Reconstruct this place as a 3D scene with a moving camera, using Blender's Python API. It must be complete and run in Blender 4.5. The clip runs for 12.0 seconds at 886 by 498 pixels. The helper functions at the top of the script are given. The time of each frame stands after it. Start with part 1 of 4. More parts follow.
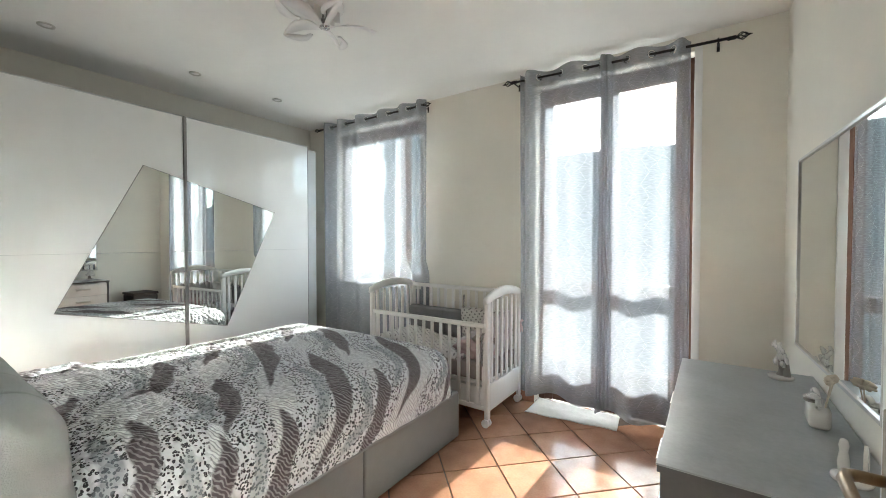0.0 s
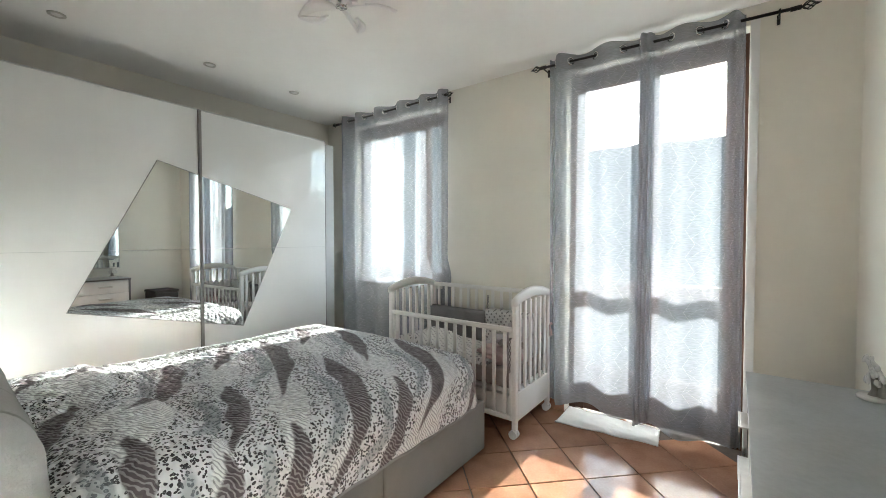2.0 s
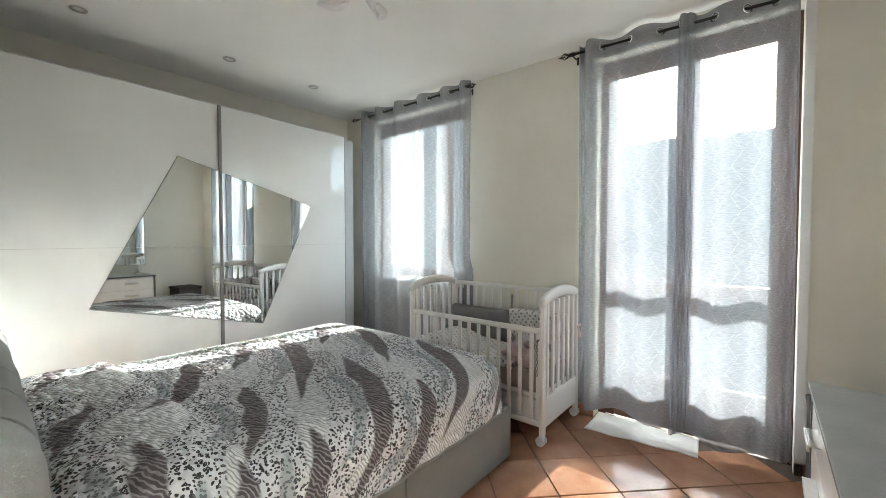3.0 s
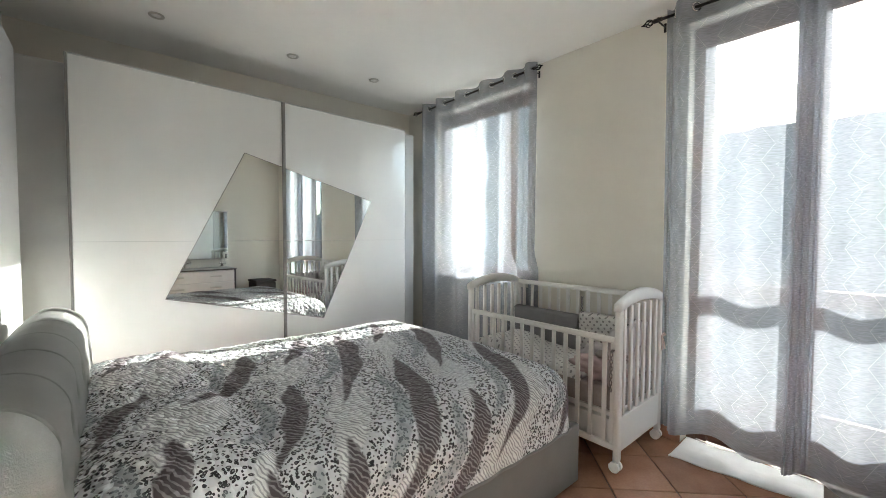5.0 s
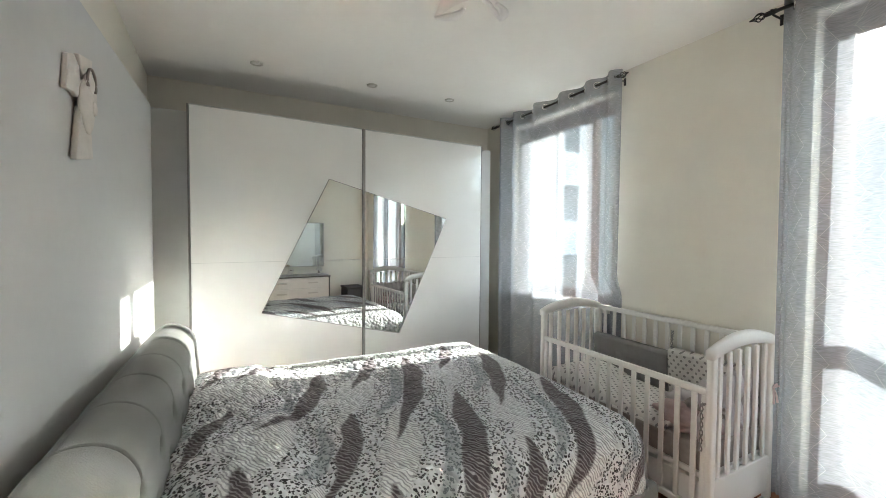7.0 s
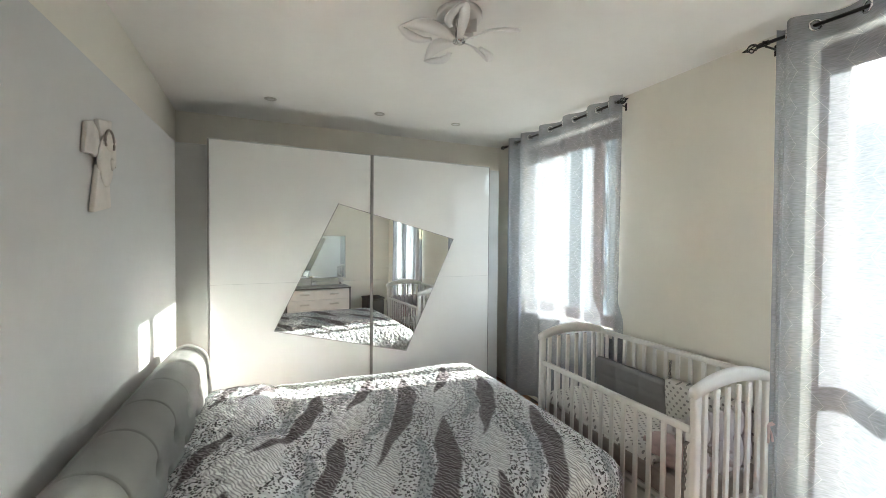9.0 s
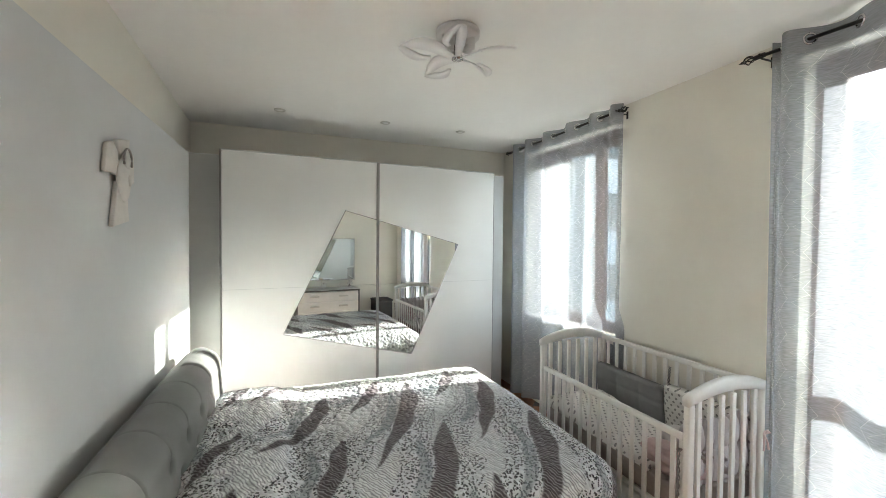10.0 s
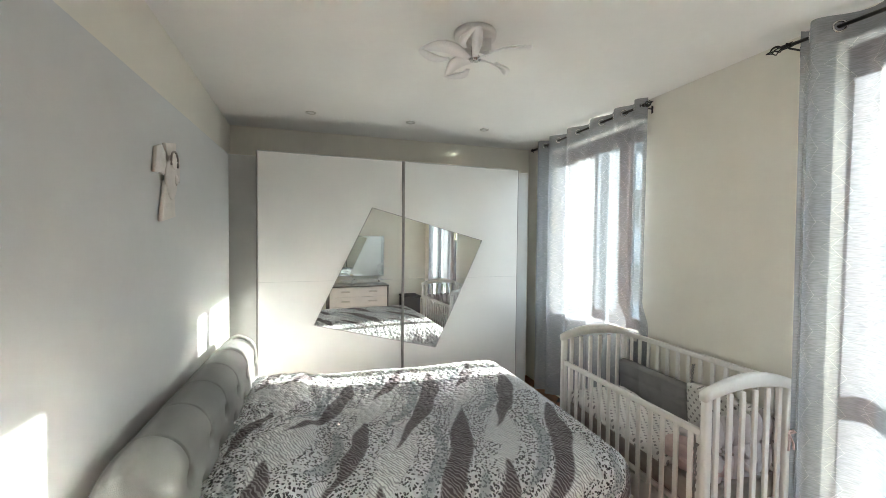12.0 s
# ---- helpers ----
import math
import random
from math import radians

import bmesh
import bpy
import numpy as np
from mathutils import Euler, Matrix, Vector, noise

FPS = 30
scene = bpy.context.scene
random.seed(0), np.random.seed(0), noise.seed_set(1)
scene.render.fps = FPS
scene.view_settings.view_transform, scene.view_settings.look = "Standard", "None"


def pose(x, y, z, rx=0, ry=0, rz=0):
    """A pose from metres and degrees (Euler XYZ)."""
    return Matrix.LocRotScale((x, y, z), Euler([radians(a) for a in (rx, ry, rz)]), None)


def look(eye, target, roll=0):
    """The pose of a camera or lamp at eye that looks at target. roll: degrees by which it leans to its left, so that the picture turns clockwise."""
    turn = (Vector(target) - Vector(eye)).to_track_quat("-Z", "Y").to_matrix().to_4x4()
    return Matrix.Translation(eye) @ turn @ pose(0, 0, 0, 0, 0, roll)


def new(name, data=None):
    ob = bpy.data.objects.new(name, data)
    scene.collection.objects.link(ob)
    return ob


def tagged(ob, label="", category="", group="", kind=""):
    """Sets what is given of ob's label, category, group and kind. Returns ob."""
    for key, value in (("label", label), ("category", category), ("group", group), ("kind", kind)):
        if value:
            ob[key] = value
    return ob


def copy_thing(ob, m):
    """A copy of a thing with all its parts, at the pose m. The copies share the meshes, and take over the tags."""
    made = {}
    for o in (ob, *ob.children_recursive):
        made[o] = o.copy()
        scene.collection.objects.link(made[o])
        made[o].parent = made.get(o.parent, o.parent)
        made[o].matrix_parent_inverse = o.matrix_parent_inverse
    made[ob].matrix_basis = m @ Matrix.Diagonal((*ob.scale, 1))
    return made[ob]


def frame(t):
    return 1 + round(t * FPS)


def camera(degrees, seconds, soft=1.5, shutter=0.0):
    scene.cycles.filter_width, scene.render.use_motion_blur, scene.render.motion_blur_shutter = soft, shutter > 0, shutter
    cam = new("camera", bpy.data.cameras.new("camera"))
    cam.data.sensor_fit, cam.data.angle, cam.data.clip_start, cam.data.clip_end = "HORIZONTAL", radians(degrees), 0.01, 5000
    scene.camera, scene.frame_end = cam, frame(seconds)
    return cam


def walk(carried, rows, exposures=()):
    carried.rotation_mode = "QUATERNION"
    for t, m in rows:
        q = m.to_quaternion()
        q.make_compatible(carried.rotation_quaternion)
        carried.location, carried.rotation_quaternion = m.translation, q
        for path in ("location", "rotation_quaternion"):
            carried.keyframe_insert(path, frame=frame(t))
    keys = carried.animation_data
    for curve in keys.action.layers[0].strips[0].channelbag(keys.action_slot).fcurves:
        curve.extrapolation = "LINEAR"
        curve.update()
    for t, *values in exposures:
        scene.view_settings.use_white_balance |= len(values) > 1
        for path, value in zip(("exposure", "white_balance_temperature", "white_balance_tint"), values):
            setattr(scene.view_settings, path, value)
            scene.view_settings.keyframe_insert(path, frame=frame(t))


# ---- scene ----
cam = camera(97.2, 12.0, soft=0.6)
PATH = [
    (0, (-0.11, 0.299, 1.33), (-1.243, 1.947, 1.287), -0.0),
    (0.5, (-0.128, 0.324, 1.323), (-1.279, 1.96, 1.283), -0.0),
    (1, (-0.15, 0.352, 1.324), (-1.315, 1.977, 1.282), -0.0),
    (1.5, (-0.188, 0.389, 1.321), (-1.372, 2.0, 1.276), -0.0),
    (2, (-0.252, 0.427, 1.322), (-1.458, 2.022, 1.27), 0.0),
    (2.5, (-0.31, 0.467, 1.31), (-1.546, 2.039, 1.256), 0.0),
    (3, (-0.348, 0.493, 1.31), (-1.625, 2.031, 1.249), -0.0),
    (5, (-0.445, 0.669, 1.287), (-1.963, 1.97, 1.217), 0.2),
    (5.5, (-0.463, 0.69, 1.326), (-2.038, 1.92, 1.245), 0.2),
    (6, (-0.455, 0.711, 1.359), (-2.102, 1.842, 1.278), 0.3),
    (6.5, (-0.439, 0.752, 1.403), (-2.155, 1.777, 1.325), 0.3),
    (7, (-0.403, 0.806, 1.442), (-2.175, 1.732, 1.377), 0.4),
    (9, (-0.232, 0.968, 1.595), (-2.071, 1.755, 1.551), 0.5),
    (9.5, (-0.185, 0.983, 1.627), (-2.031, 1.752, 1.583), 0.5),
    (10, (-0.148, 0.996, 1.648), (-2.007, 1.731, 1.603), 0.5),
    (10.5, (-0.115, 0.999, 1.662), (-1.993, 1.687, 1.616), 0.5),
    (11, (-0.081, 1.008, 1.666), (-1.977, 1.643, 1.62), 0.6),
    (11.5, (-0.052, 1.021, 1.658), (-1.958, 1.622, 1.61), 0.6),
    (12, (-0.048, 1.033, 1.627), (-1.96, 1.619, 1.573), 0.6),
]
walk(cam, [(t, look(eye, target, roll)) for t, eye, target, roll in PATH], ((0, 4.24, 6280, 2), (3, 4.10, 6330, 2), (5.5, 4.08, 6400, 4), (7.5, 4.26, 6440, 2), (12, 4.28, 6440, 2)))

# ---- world, sun, exposure ----
SUN_WAY = Vector((-0.055, -0.93, -0.381)).normalized()
world = bpy.data.worlds.new("sky")
scene.world = world
world.use_nodes = True
wn = world.node_tree
sky = wn.nodes.new("ShaderNodeTexSky")
sky.sky_type = "NISHITA"
sky.sun_disc = False
sky.sun_elevation = math.asin(-SUN_WAY.z)
sky.sun_rotation = math.atan2(-SUN_WAY.x, -SUN_WAY.y)
sky.altitude = 200
wn.links.new(sky.outputs[0], wn.nodes["Background"].inputs[0])
wn.nodes["Background"].inputs[1].default_value = 0.10
sun = new("sun", bpy.data.lights.new("sun", "SUN"))
sun.data.energy, sun.data.angle, sun.data.color = 2.5, radians(0.55), (1.0, 0.965, 0.92)
sun.matrix_world = look((0, 8, 6), Vector((0, 8, 6)) + SUN_WAY)


# ---- materials ----
def material(name, colour, rough=0.6, metal=0.0, vary=0.06, scale=6.0, bump=0.0, bump_scale=120.0, coat=0.0, tint=None, spec=0.5):
    """A painted, cloth or metal surface with two scales of variation and fine relief."""
    m = bpy.data.materials.new(name)
    m.use_nodes = True
    t = m.node_tree
    b = t.nodes["Principled BSDF"]
    b.inputs["Roughness"].default_value, b.inputs["Metallic"].default_value = rough, metal
    b.inputs["Coat Weight"].default_value, b.inputs["Coat Roughness"].default_value = coat, 0.04
    b.inputs["Specular IOR Level"].default_value = spec
    co = t.nodes.new("ShaderNodeTexCoord")
    n1, n2 = t.nodes.new("ShaderNodeTexNoise"), t.nodes.new("ShaderNodeTexNoise")
    n1.inputs["Scale"].default_value, n1.inputs["Detail"].default_value = scale, 4
    n2.inputs["Scale"].default_value, n2.inputs["Detail"].default_value = scale * 12, 3
    add = t.nodes.new("ShaderNodeMath")
    add.operation = "MULTIPLY_ADD"
    add.inputs[1].default_value = 0.4
    mix = t.nodes.new("ShaderNodeMix")
    mix.data_type = "RGBA"
    low = tint or tuple(c * (1 - 2 * vary) for c in colour)
    mix.inputs[6].default_value, mix.inputs[7].default_value = (*low, 1), (*colour, 1)
    ramp = t.nodes.new("ShaderNodeMapRange")
    ramp.inputs[1].default_value, ramp.inputs[2].default_value = 0.45, 0.95
    for n in (n1, n2):
        t.links.new(co.outputs["Object"], n.inputs["Vector"])
    t.links.new(n2.outputs["Fac"], add.inputs[0])
    t.links.new(n1.outputs["Fac"], add.inputs[2])
    t.links.new(add.outputs[0], ramp.inputs[0])
    t.links.new(ramp.outputs[0], mix.inputs[0])
    t.links.new(mix.outputs[2], b.inputs["Base Color"])
    if bump:
        n3, bp = t.nodes.new("ShaderNodeTexNoise"), t.nodes.new("ShaderNodeBump")
        n3.inputs["Scale"].default_value, n3.inputs["Detail"].default_value = bump_scale, 3
        bp.inputs["Strength"].default_value, bp.inputs["Distance"].default_value = bump, 0.004
        t.links.new(co.outputs["Object"], n3.inputs["Vector"])
        t.links.new(n3.outputs["Fac"], bp.inputs["Height"])
        t.links.new(bp.outputs[0], b.inputs["Normal"])
    return m


WALL = material("cream wall paint", (0.83, 0.80, 0.715), 0.85, vary=0.02, scale=2, bump=0.15, bump_scale=90)
CEIL = material("ceiling paint", (0.93, 0.925, 0.895), 0.9, vary=0.02, scale=2, bump=0.1, bump_scale=70)
GREYPAINT = material("grey wall paint", (0.665, 0.67, 0.665), 0.8, vary=0.025, scale=2, bump=0.15, bump_scale=90)
LACQUER = material("white gloss lacquer", (0.86, 0.86, 0.84), 0.05, spec=0.7, vary=0.01, scale=1.5, coat=1.0)
CARCASS = material("grey melamine", (0.60, 0.605, 0.595), 0.45, vary=0.03)
ALU = material("dark aluminium", (0.30, 0.29, 0.28), 0.35, 0.9, scale=30)
STEEL = material("satin nickel", (0.66, 0.64, 0.60), 0.28, 0.95, scale=30)
FAUX = material("grey faux leather", (0.21, 0.21, 0.20), 0.65, spec=0.3, vary=0.05, scale=9, bump=0.35, bump_scale=260)
COTWHITE = material("white enamelled beech", (0.84, 0.83, 0.80), 0.35, vary=0.02, bump=0.05, bump_scale=60)
# near-black: shade put into colour under the bed, own colour of the storage box
DARKGAP = material("near-black shade gap and black box", (0.06, 0.055, 0.05), 0.8)
CEMENT = material("grey cement laminate", (0.44, 0.455, 0.45), 0.34, vary=0.14, scale=5, bump=0.06, bump_scale=200)
DARKLAM = material("dark grey laminate", (0.13, 0.125, 0.12), 0.45, vary=0.08)
DRAWER = material("pale elm laminate", (0.82, 0.80, 0.76), 0.3, vary=0.05, scale=8)
IRON = material("black wrought iron", (0.018, 0.017, 0.016), 0.45, 0.4)
CHROME = material("chrome eyelet", (0.75, 0.75, 0.75), 0.15, 1.0)
BROWNWOOD = material("brown varnished wood", (0.115, 0.06, 0.041), 0.5, vary=0.18, scale=14, spec=0.05)
DOORWHITE = material("white satin door paint", (0.85, 0.845, 0.82), 0.4, vary=0.02)
BRONZE = material("aged brass", (0.34, 0.26, 0.17), 0.32, 0.9, scale=25)
PLASTER = material("matt white plaster", (0.78, 0.74, 0.69), 0.75, vary=0.06, scale=25)
PORCELAIN = material("glazed white porcelain", (0.80, 0.77, 0.73), 0.2, vary=0.03)
TAUPE = material("taupe cloth", (0.38, 0.34, 0.31), 0.85, vary=0.1, scale=30)
PINKCLOTH = material("dusty pink cloth", (0.62, 0.47, 0.46), 0.9, vary=0.1, scale=20, bump=0.3)
GREYCLOTH = material("grey quilted cotton", (0.27, 0.265, 0.265), 0.9, vary=0.06, scale=20, bump=0.4, bump_scale=300)
LILACCLOTH = material("pale lilac satin cloth", (0.58, 0.54, 0.55), 0.6, vary=0.06, scale=20, bump=0.2)
ACRYLIC = material("white acrylic", (0.86, 0.85, 0.84), 0.3, vary=0.01)
WHITEGLOW = material("white plastic", (0.80, 0.79, 0.77), 0.35, vary=0.01)
GROUT = material("dark grout", (0.10, 0.075, 0.06), 0.9, vary=0.15, scale=30)
BATHMAT = material("white cotton cloth", (0.74, 0.73, 0.71), 0.9, vary=0.05, scale=20, bump=0.4, bump_scale=220)
REED = material("pale rattan reed", (0.62, 0.52, 0.40), 0.7)
SKIRT = material("terracotta skirting", (0.36, 0.17, 0.10), 0.45, vary=0.1)
RENDER = material("cream render", (0.30, 0.28, 0.245), 0.9, vary=0.06, scale=0.8)
ROOF = material("roof tiles", (0.30, 0.16, 0.11), 0.85, vary=0.2, scale=3)
GROUND = material("grey paving", (0.06, 0.059, 0.056), 1.0, vary=0.15, scale=0.2, spec=0.0)
HILL = material("wooded hill", (0.115, 0.108, 0.09), 1.0, vary=0.2, scale=0.06, spec=0.0)
MARBLE = material("pale marble", (0.74, 0.725, 0.69), 0.3, vary=0.08, scale=5)
CONCRETE = material("balcony concrete", (0.58, 0.57, 0.54), 0.95, vary=0.1, scale=4, spec=0.1)

MIRROR = bpy.data.materials.new("mirror glass")
MIRROR.use_nodes = True
mb = MIRROR.node_tree.nodes["Principled BSDF"]
mb.inputs["Base Color"].default_value = (0.83, 0.86, 0.85, 1)
mb.inputs["Metallic"].default_value, mb.inputs["Roughness"].default_value = 1.0, 0.005

GLASS = bpy.data.materials.new("window glass")
GLASS.use_nodes = True
gb = GLASS.node_tree.nodes["Principled BSDF"]
gb.inputs["Transmission Weight"].default_value, gb.inputs["Roughness"].default_value = 1.0, 0.0
gb.inputs["IOR"].default_value = 1.08


def tile_material():
    m = material("glazed terracotta", (0.40, 0.215, 0.135), 0.13, spec=0.75, tint=(0.28, 0.14, 0.083), scale=7, bump=0.05, bump_scale=40)
    t = m.node_tree
    b = t.nodes["Principled BSDF"]
    info, hsv = t.nodes.new("ShaderNodeObjectInfo"), t.nodes.new("ShaderNodeHueSaturation")
    mr = t.nodes.new("ShaderNodeMapRange")
    mr.inputs[3].default_value, mr.inputs[4].default_value = 0.78, 1.2
    src = b.inputs["Base Color"].links[0].from_socket
    t.links.new(info.outputs["Random"], mr.inputs[0])
    t.links.new(mr.outputs[0], hsv.inputs["Value"])
    t.links.new(src, hsv.inputs["Color"])
    t.links.new(hsv.outputs[0], b.inputs["Base Color"])
    return m


TILE = tile_material()


def node_maker(t):
    def math_node(op, a, b=None, c=None, clamp=False):
        n = t.nodes.new("ShaderNodeMath")
        n.operation, n.use_clamp = op, clamp
        for i, v in enumerate((a, b, c)):
            if v is None:
                continue
            if isinstance(v, (int, float)):
                n.inputs[i].default_value = v
            else:
                t.links.new(v, n.inputs[i])
        return n.outputs[0]
    return math_node


def sheer_material(name, colour, glow, open_share, lines=True):
    """Thin voile: part open weave, part cloth that glows when lit from behind, with fine embroidered lines."""
    m = bpy.data.materials.new(name)
    m.use_nodes = True
    t = m.node_tree
    calc = node_maker(t)
    out = t.nodes["Material Output"]
    t.nodes.remove(t.nodes["Principled BSDF"])
    dif, trl, trp = (t.nodes.new("ShaderNodeBsdf" + k) for k in ("Diffuse", "Translucent", "Transparent"))
    uv = t.nodes.new("ShaderNodeUVMap")
    slub, xyz = t.nodes.new("ShaderNodeTexNoise"), t.nodes.new("ShaderNodeSeparateXYZ")
    t.links.new(uv.outputs[0], xyz.inputs[0])
    across, along = xyz.outputs[0], xyz.outputs[1]

    def zigzag(pitch, reach, lean, shift):
        """Thin threads that run up the cloth in columns, turning back and forth."""
        column = calc("FLOOR", calc("DIVIDE", across, pitch))
        local = calc("SUBTRACT", across, calc("MULTIPLY", column, pitch))
        swing = calc("PINGPONG", calc("ADD", along, calc("MULTIPLY_ADD", column, 0.37 * reach, shift)), reach)
        off = calc("SUBTRACT", local, calc("MULTIPLY_ADD", swing, lean, pitch * 0.12))
        return calc("LESS_THAN", calc("ABSOLUTE", off), 0.0008)

    stretch = t.nodes.new("ShaderNodeMapping")
    stretch.inputs["Scale"].default_value = (22, 190, 1)
    t.links.new(uv.outputs[0], stretch.inputs[0])
    t.links.new(stretch.outputs[0], slub.inputs["Vector"])
    slub.inputs["Scale"].default_value = 1.0
    line = calc("MAXIMUM", zigzag(0.13, 0.085, 0.8, 0.0), zigzag(0.17, 0.060, 1.7, 0.03))
    line = calc("MULTIPLY", line, 1.0 if lines else 0.0)
    base = calc("MULTIPLY_ADD", slub.outputs["Fac"], 0.62, open_share - 0.31)
    opening = calc("MULTIPLY", base, calc("MULTIPLY_ADD", line, -0.35, 1.0), None, True)
    col = t.nodes.new("ShaderNodeMix")
    col.data_type = "RGBA"
    col.inputs[6].default_value, col.inputs[7].default_value = (*colour, 1), (0.66, 0.68, 0.70, 1)
    t.links.new(line, col.inputs[0])
    t.links.new(col.outputs[2], dif.inputs[0])
    trl.inputs[0].default_value = (*glow, 1)
    cloth, whole = t.nodes.new("ShaderNodeMixShader"), t.nodes.new("ShaderNodeMixShader")
    cloth.inputs[0].default_value = 0.095
    t.links.new(dif.outputs[0], cloth.inputs[1])
    t.links.new(trl.outputs[0], cloth.inputs[2])
    t.links.new(opening, whole.inputs[0])
    t.links.new(cloth.outputs[0], whole.inputs[1])
    t.links.new(trp.outputs[0], whole.inputs[2])
    t.links.new(whole.outputs[0], out.inputs[0])
    return m


SHEER = sheer_material("pale grey voile", (0.37, 0.395, 0.435), (0.56, 0.60, 0.66), 0.335)
SHEERHEAD = sheer_material("grey voile doubled", (0.30, 0.31, 0.33), (0.40, 0.42, 0.45), 0.12, False)


def quilt_material():
    """Printed quilt: leopard spots, fine zebra lines and dark striped leaves, laid out by the masks on its mesh."""
    m = bpy.data.materials.new("printed quilt cotton")
    m.use_nodes = True
    t = m.node_tree
    calc = node_maker(t)
    b = t.nodes["Principled BSDF"]
    b.inputs["Roughness"].default_value = 0.75
    b.inputs["Specular IOR Level"].default_value = 0.2
    uv = t.nodes.new("ShaderNodeUVMap")

    def attr(name):
        n = t.nodes.new("ShaderNodeAttribute")
        n.attribute_name = name
        return n.outputs["Fac"]

    def mixed(fac, a, c):
        n = t.nodes.new("ShaderNodeMix")
        n.data_type = "RGBA"
        for i, v in ((0, fac), (6, a), (7, c)):
            if isinstance(v, tuple):
                n.inputs[i].default_value = (*v, 1)
            else:
                t.links.new(v, n.inputs[i])
        return n.outputs[2]

    def bands(scale, turn, distort, wave_noise):
        w, mp = t.nodes.new("ShaderNodeTexWave"), t.nodes.new("ShaderNodeMapping")
        mp.inputs["Rotation"].default_value = (0, 0, turn)
        t.links.new(uv.outputs[0], mp.inputs[0])
        t.links.new(mp.outputs[0], w.inputs["Vector"])
        w.bands_direction = "X"
        w.inputs["Scale"].default_value, w.inputs["Distortion"].default_value = scale, distort
        w.inputs["Detail"].default_value, w.inputs["Detail Scale"].default_value = 1.5, wave_noise
        return w.outputs["Fac"]

    zebra = calc("SMOOTH_MIN", calc("MULTIPLY", calc("SUBTRACT", bands(24, 1.05, 7.0, 1.1), 0.56), 5.0, None, True), 1.0, 0.1)
    pale = mixed(zebra, (0.80, 0.805, 0.80), (0.42, 0.425, 0.43))
    leafline = calc("MULTIPLY", calc("SUBTRACT", bands(22, 0.9, 8.0, 1.2), 0.57), 4.0, None, True)
    leaf = mixed(leafline, (0.115, 0.097, 0.102), (0.30, 0.28, 0.285))
    vor = t.nodes.new("ShaderNodeTexVoronoi")
    vor.inputs["Scale"].default_value = 86
    nz, mp = t.nodes.new("ShaderNodeTexNoise"), t.nodes.new("ShaderNodeMix")
    nz.inputs["Scale"].default_value = 25
    mp.data_type = "VECTOR"
    mp.inputs[0].default_value = 0.025
    t.links.new(uv.outputs[0], nz.inputs["Vector"])
    t.links.new(uv.outputs[0], mp.inputs[4])
    t.links.new(nz.outputs["Color"], mp.inputs[5])
    t.links.new(mp.outputs[1], vor.inputs["Vector"])
    d = vor.outputs["Distance"]
    n2 = t.nodes.new("ShaderNodeTexNoise")
    n2.inputs["Scale"].default_value = 75
    t.links.new(uv.outputs[0], n2.inputs["Vector"])
    edge = calc("ADD", calc("MULTIPLY", n2.outputs["Fac"], 0.66), 0.10)
    spot = calc("LESS_THAN", d, edge)
    core = calc("LESS_THAN", d, calc("SUBTRACT", edge, 0.30))
    leo = mixed(spot, (0.70, 0.71, 0.72), (0.05, 0.05, 0.055))
    leo = mixed(core, leo, (0.38, 0.37, 0.37))
    colour = mixed(attr("leopard"), pale, leo)
    shade = calc("MULTIPLY", attr("bluegrey"), 0.6)
    colour = mixed(shade, colour, (0.27, 0.30, 0.32))
    colour = mixed(attr("leaf"), colour, leaf)
    t.links.new(colour, b.inputs["Base Color"])
    n3, bp = t.nodes.new("ShaderNodeTexVoronoi"), t.nodes.new("ShaderNodeBump")
    n3.inputs["Scale"].default_value = 34
    t.links.new(uv.outputs[0], n3.inputs["Vector"])
    bp.inputs["Strength"].default_value, bp.inputs["Distance"].default_value = 1.0, 0.016
    t.links.new(n3.outputs["Distance"], bp.inputs["Height"])
    bp.invert = True
    t.links.new(bp.outputs[0], b.inputs["Normal"])
    return m


QUILT = quilt_material()


def dotted_material():
    """White cot cotton with small grey printed stars in rows."""
    m = material("white cotton with grey stars", (0.74, 0.72, 0.69), 0.9, vary=0.03, bump=0.25, bump_scale=150)
    t = m.node_tree
    b = t.nodes["Principled BSDF"]
    co, vor = t.nodes.new("ShaderNodeTexCoord"), t.nodes.new("ShaderNodeTexVoronoi")
    vor.voronoi_dimensions = "2D"
    vor.inputs["Scale"].default_value, vor.inputs["Randomness"].default_value = 30, 0.06
    turn = t.nodes.new("ShaderNodeMapping")
    turn.inputs["Rotation"].default_value = (0, 0, 0.6)
    t.links.new(co.outputs["UV"], turn.inputs[0])
    t.links.new(turn.outputs[0], vor.inputs["Vector"])
    lt, mix = t.nodes.new("ShaderNodeMath"), t.nodes.new("ShaderNodeMix")
    lt.operation = "LESS_THAN"
    lt.inputs[1].default_value = 0.23
    mix.data_type = "RGBA"
    mix.inputs[7].default_value = (0.30, 0.29, 0.285, 1)
    src = b.inputs["Base Color"].links[0].from_socket
    t.links.new(vor.outputs["Distance"], lt.inputs[0])
    t.links.new(lt.outputs[0], mix.inputs[0])
    t.links.new(src, mix.inputs[6])
    t.links.new(mix.outputs[2], b.inputs["Base Color"])
    return m


STARS = dotted_material()


# ---- mesh helpers ----
def part(name, bm, mat, parent=None, label=""):
    me = bpy.data.meshes.new(name)
    bm.to_mesh(me)
    bm.free()
    me.materials.append(mat)
    ob = new(name, me)
    if parent:
        ob.parent = parent
    if label:
        ob["label"] = label
    return ob


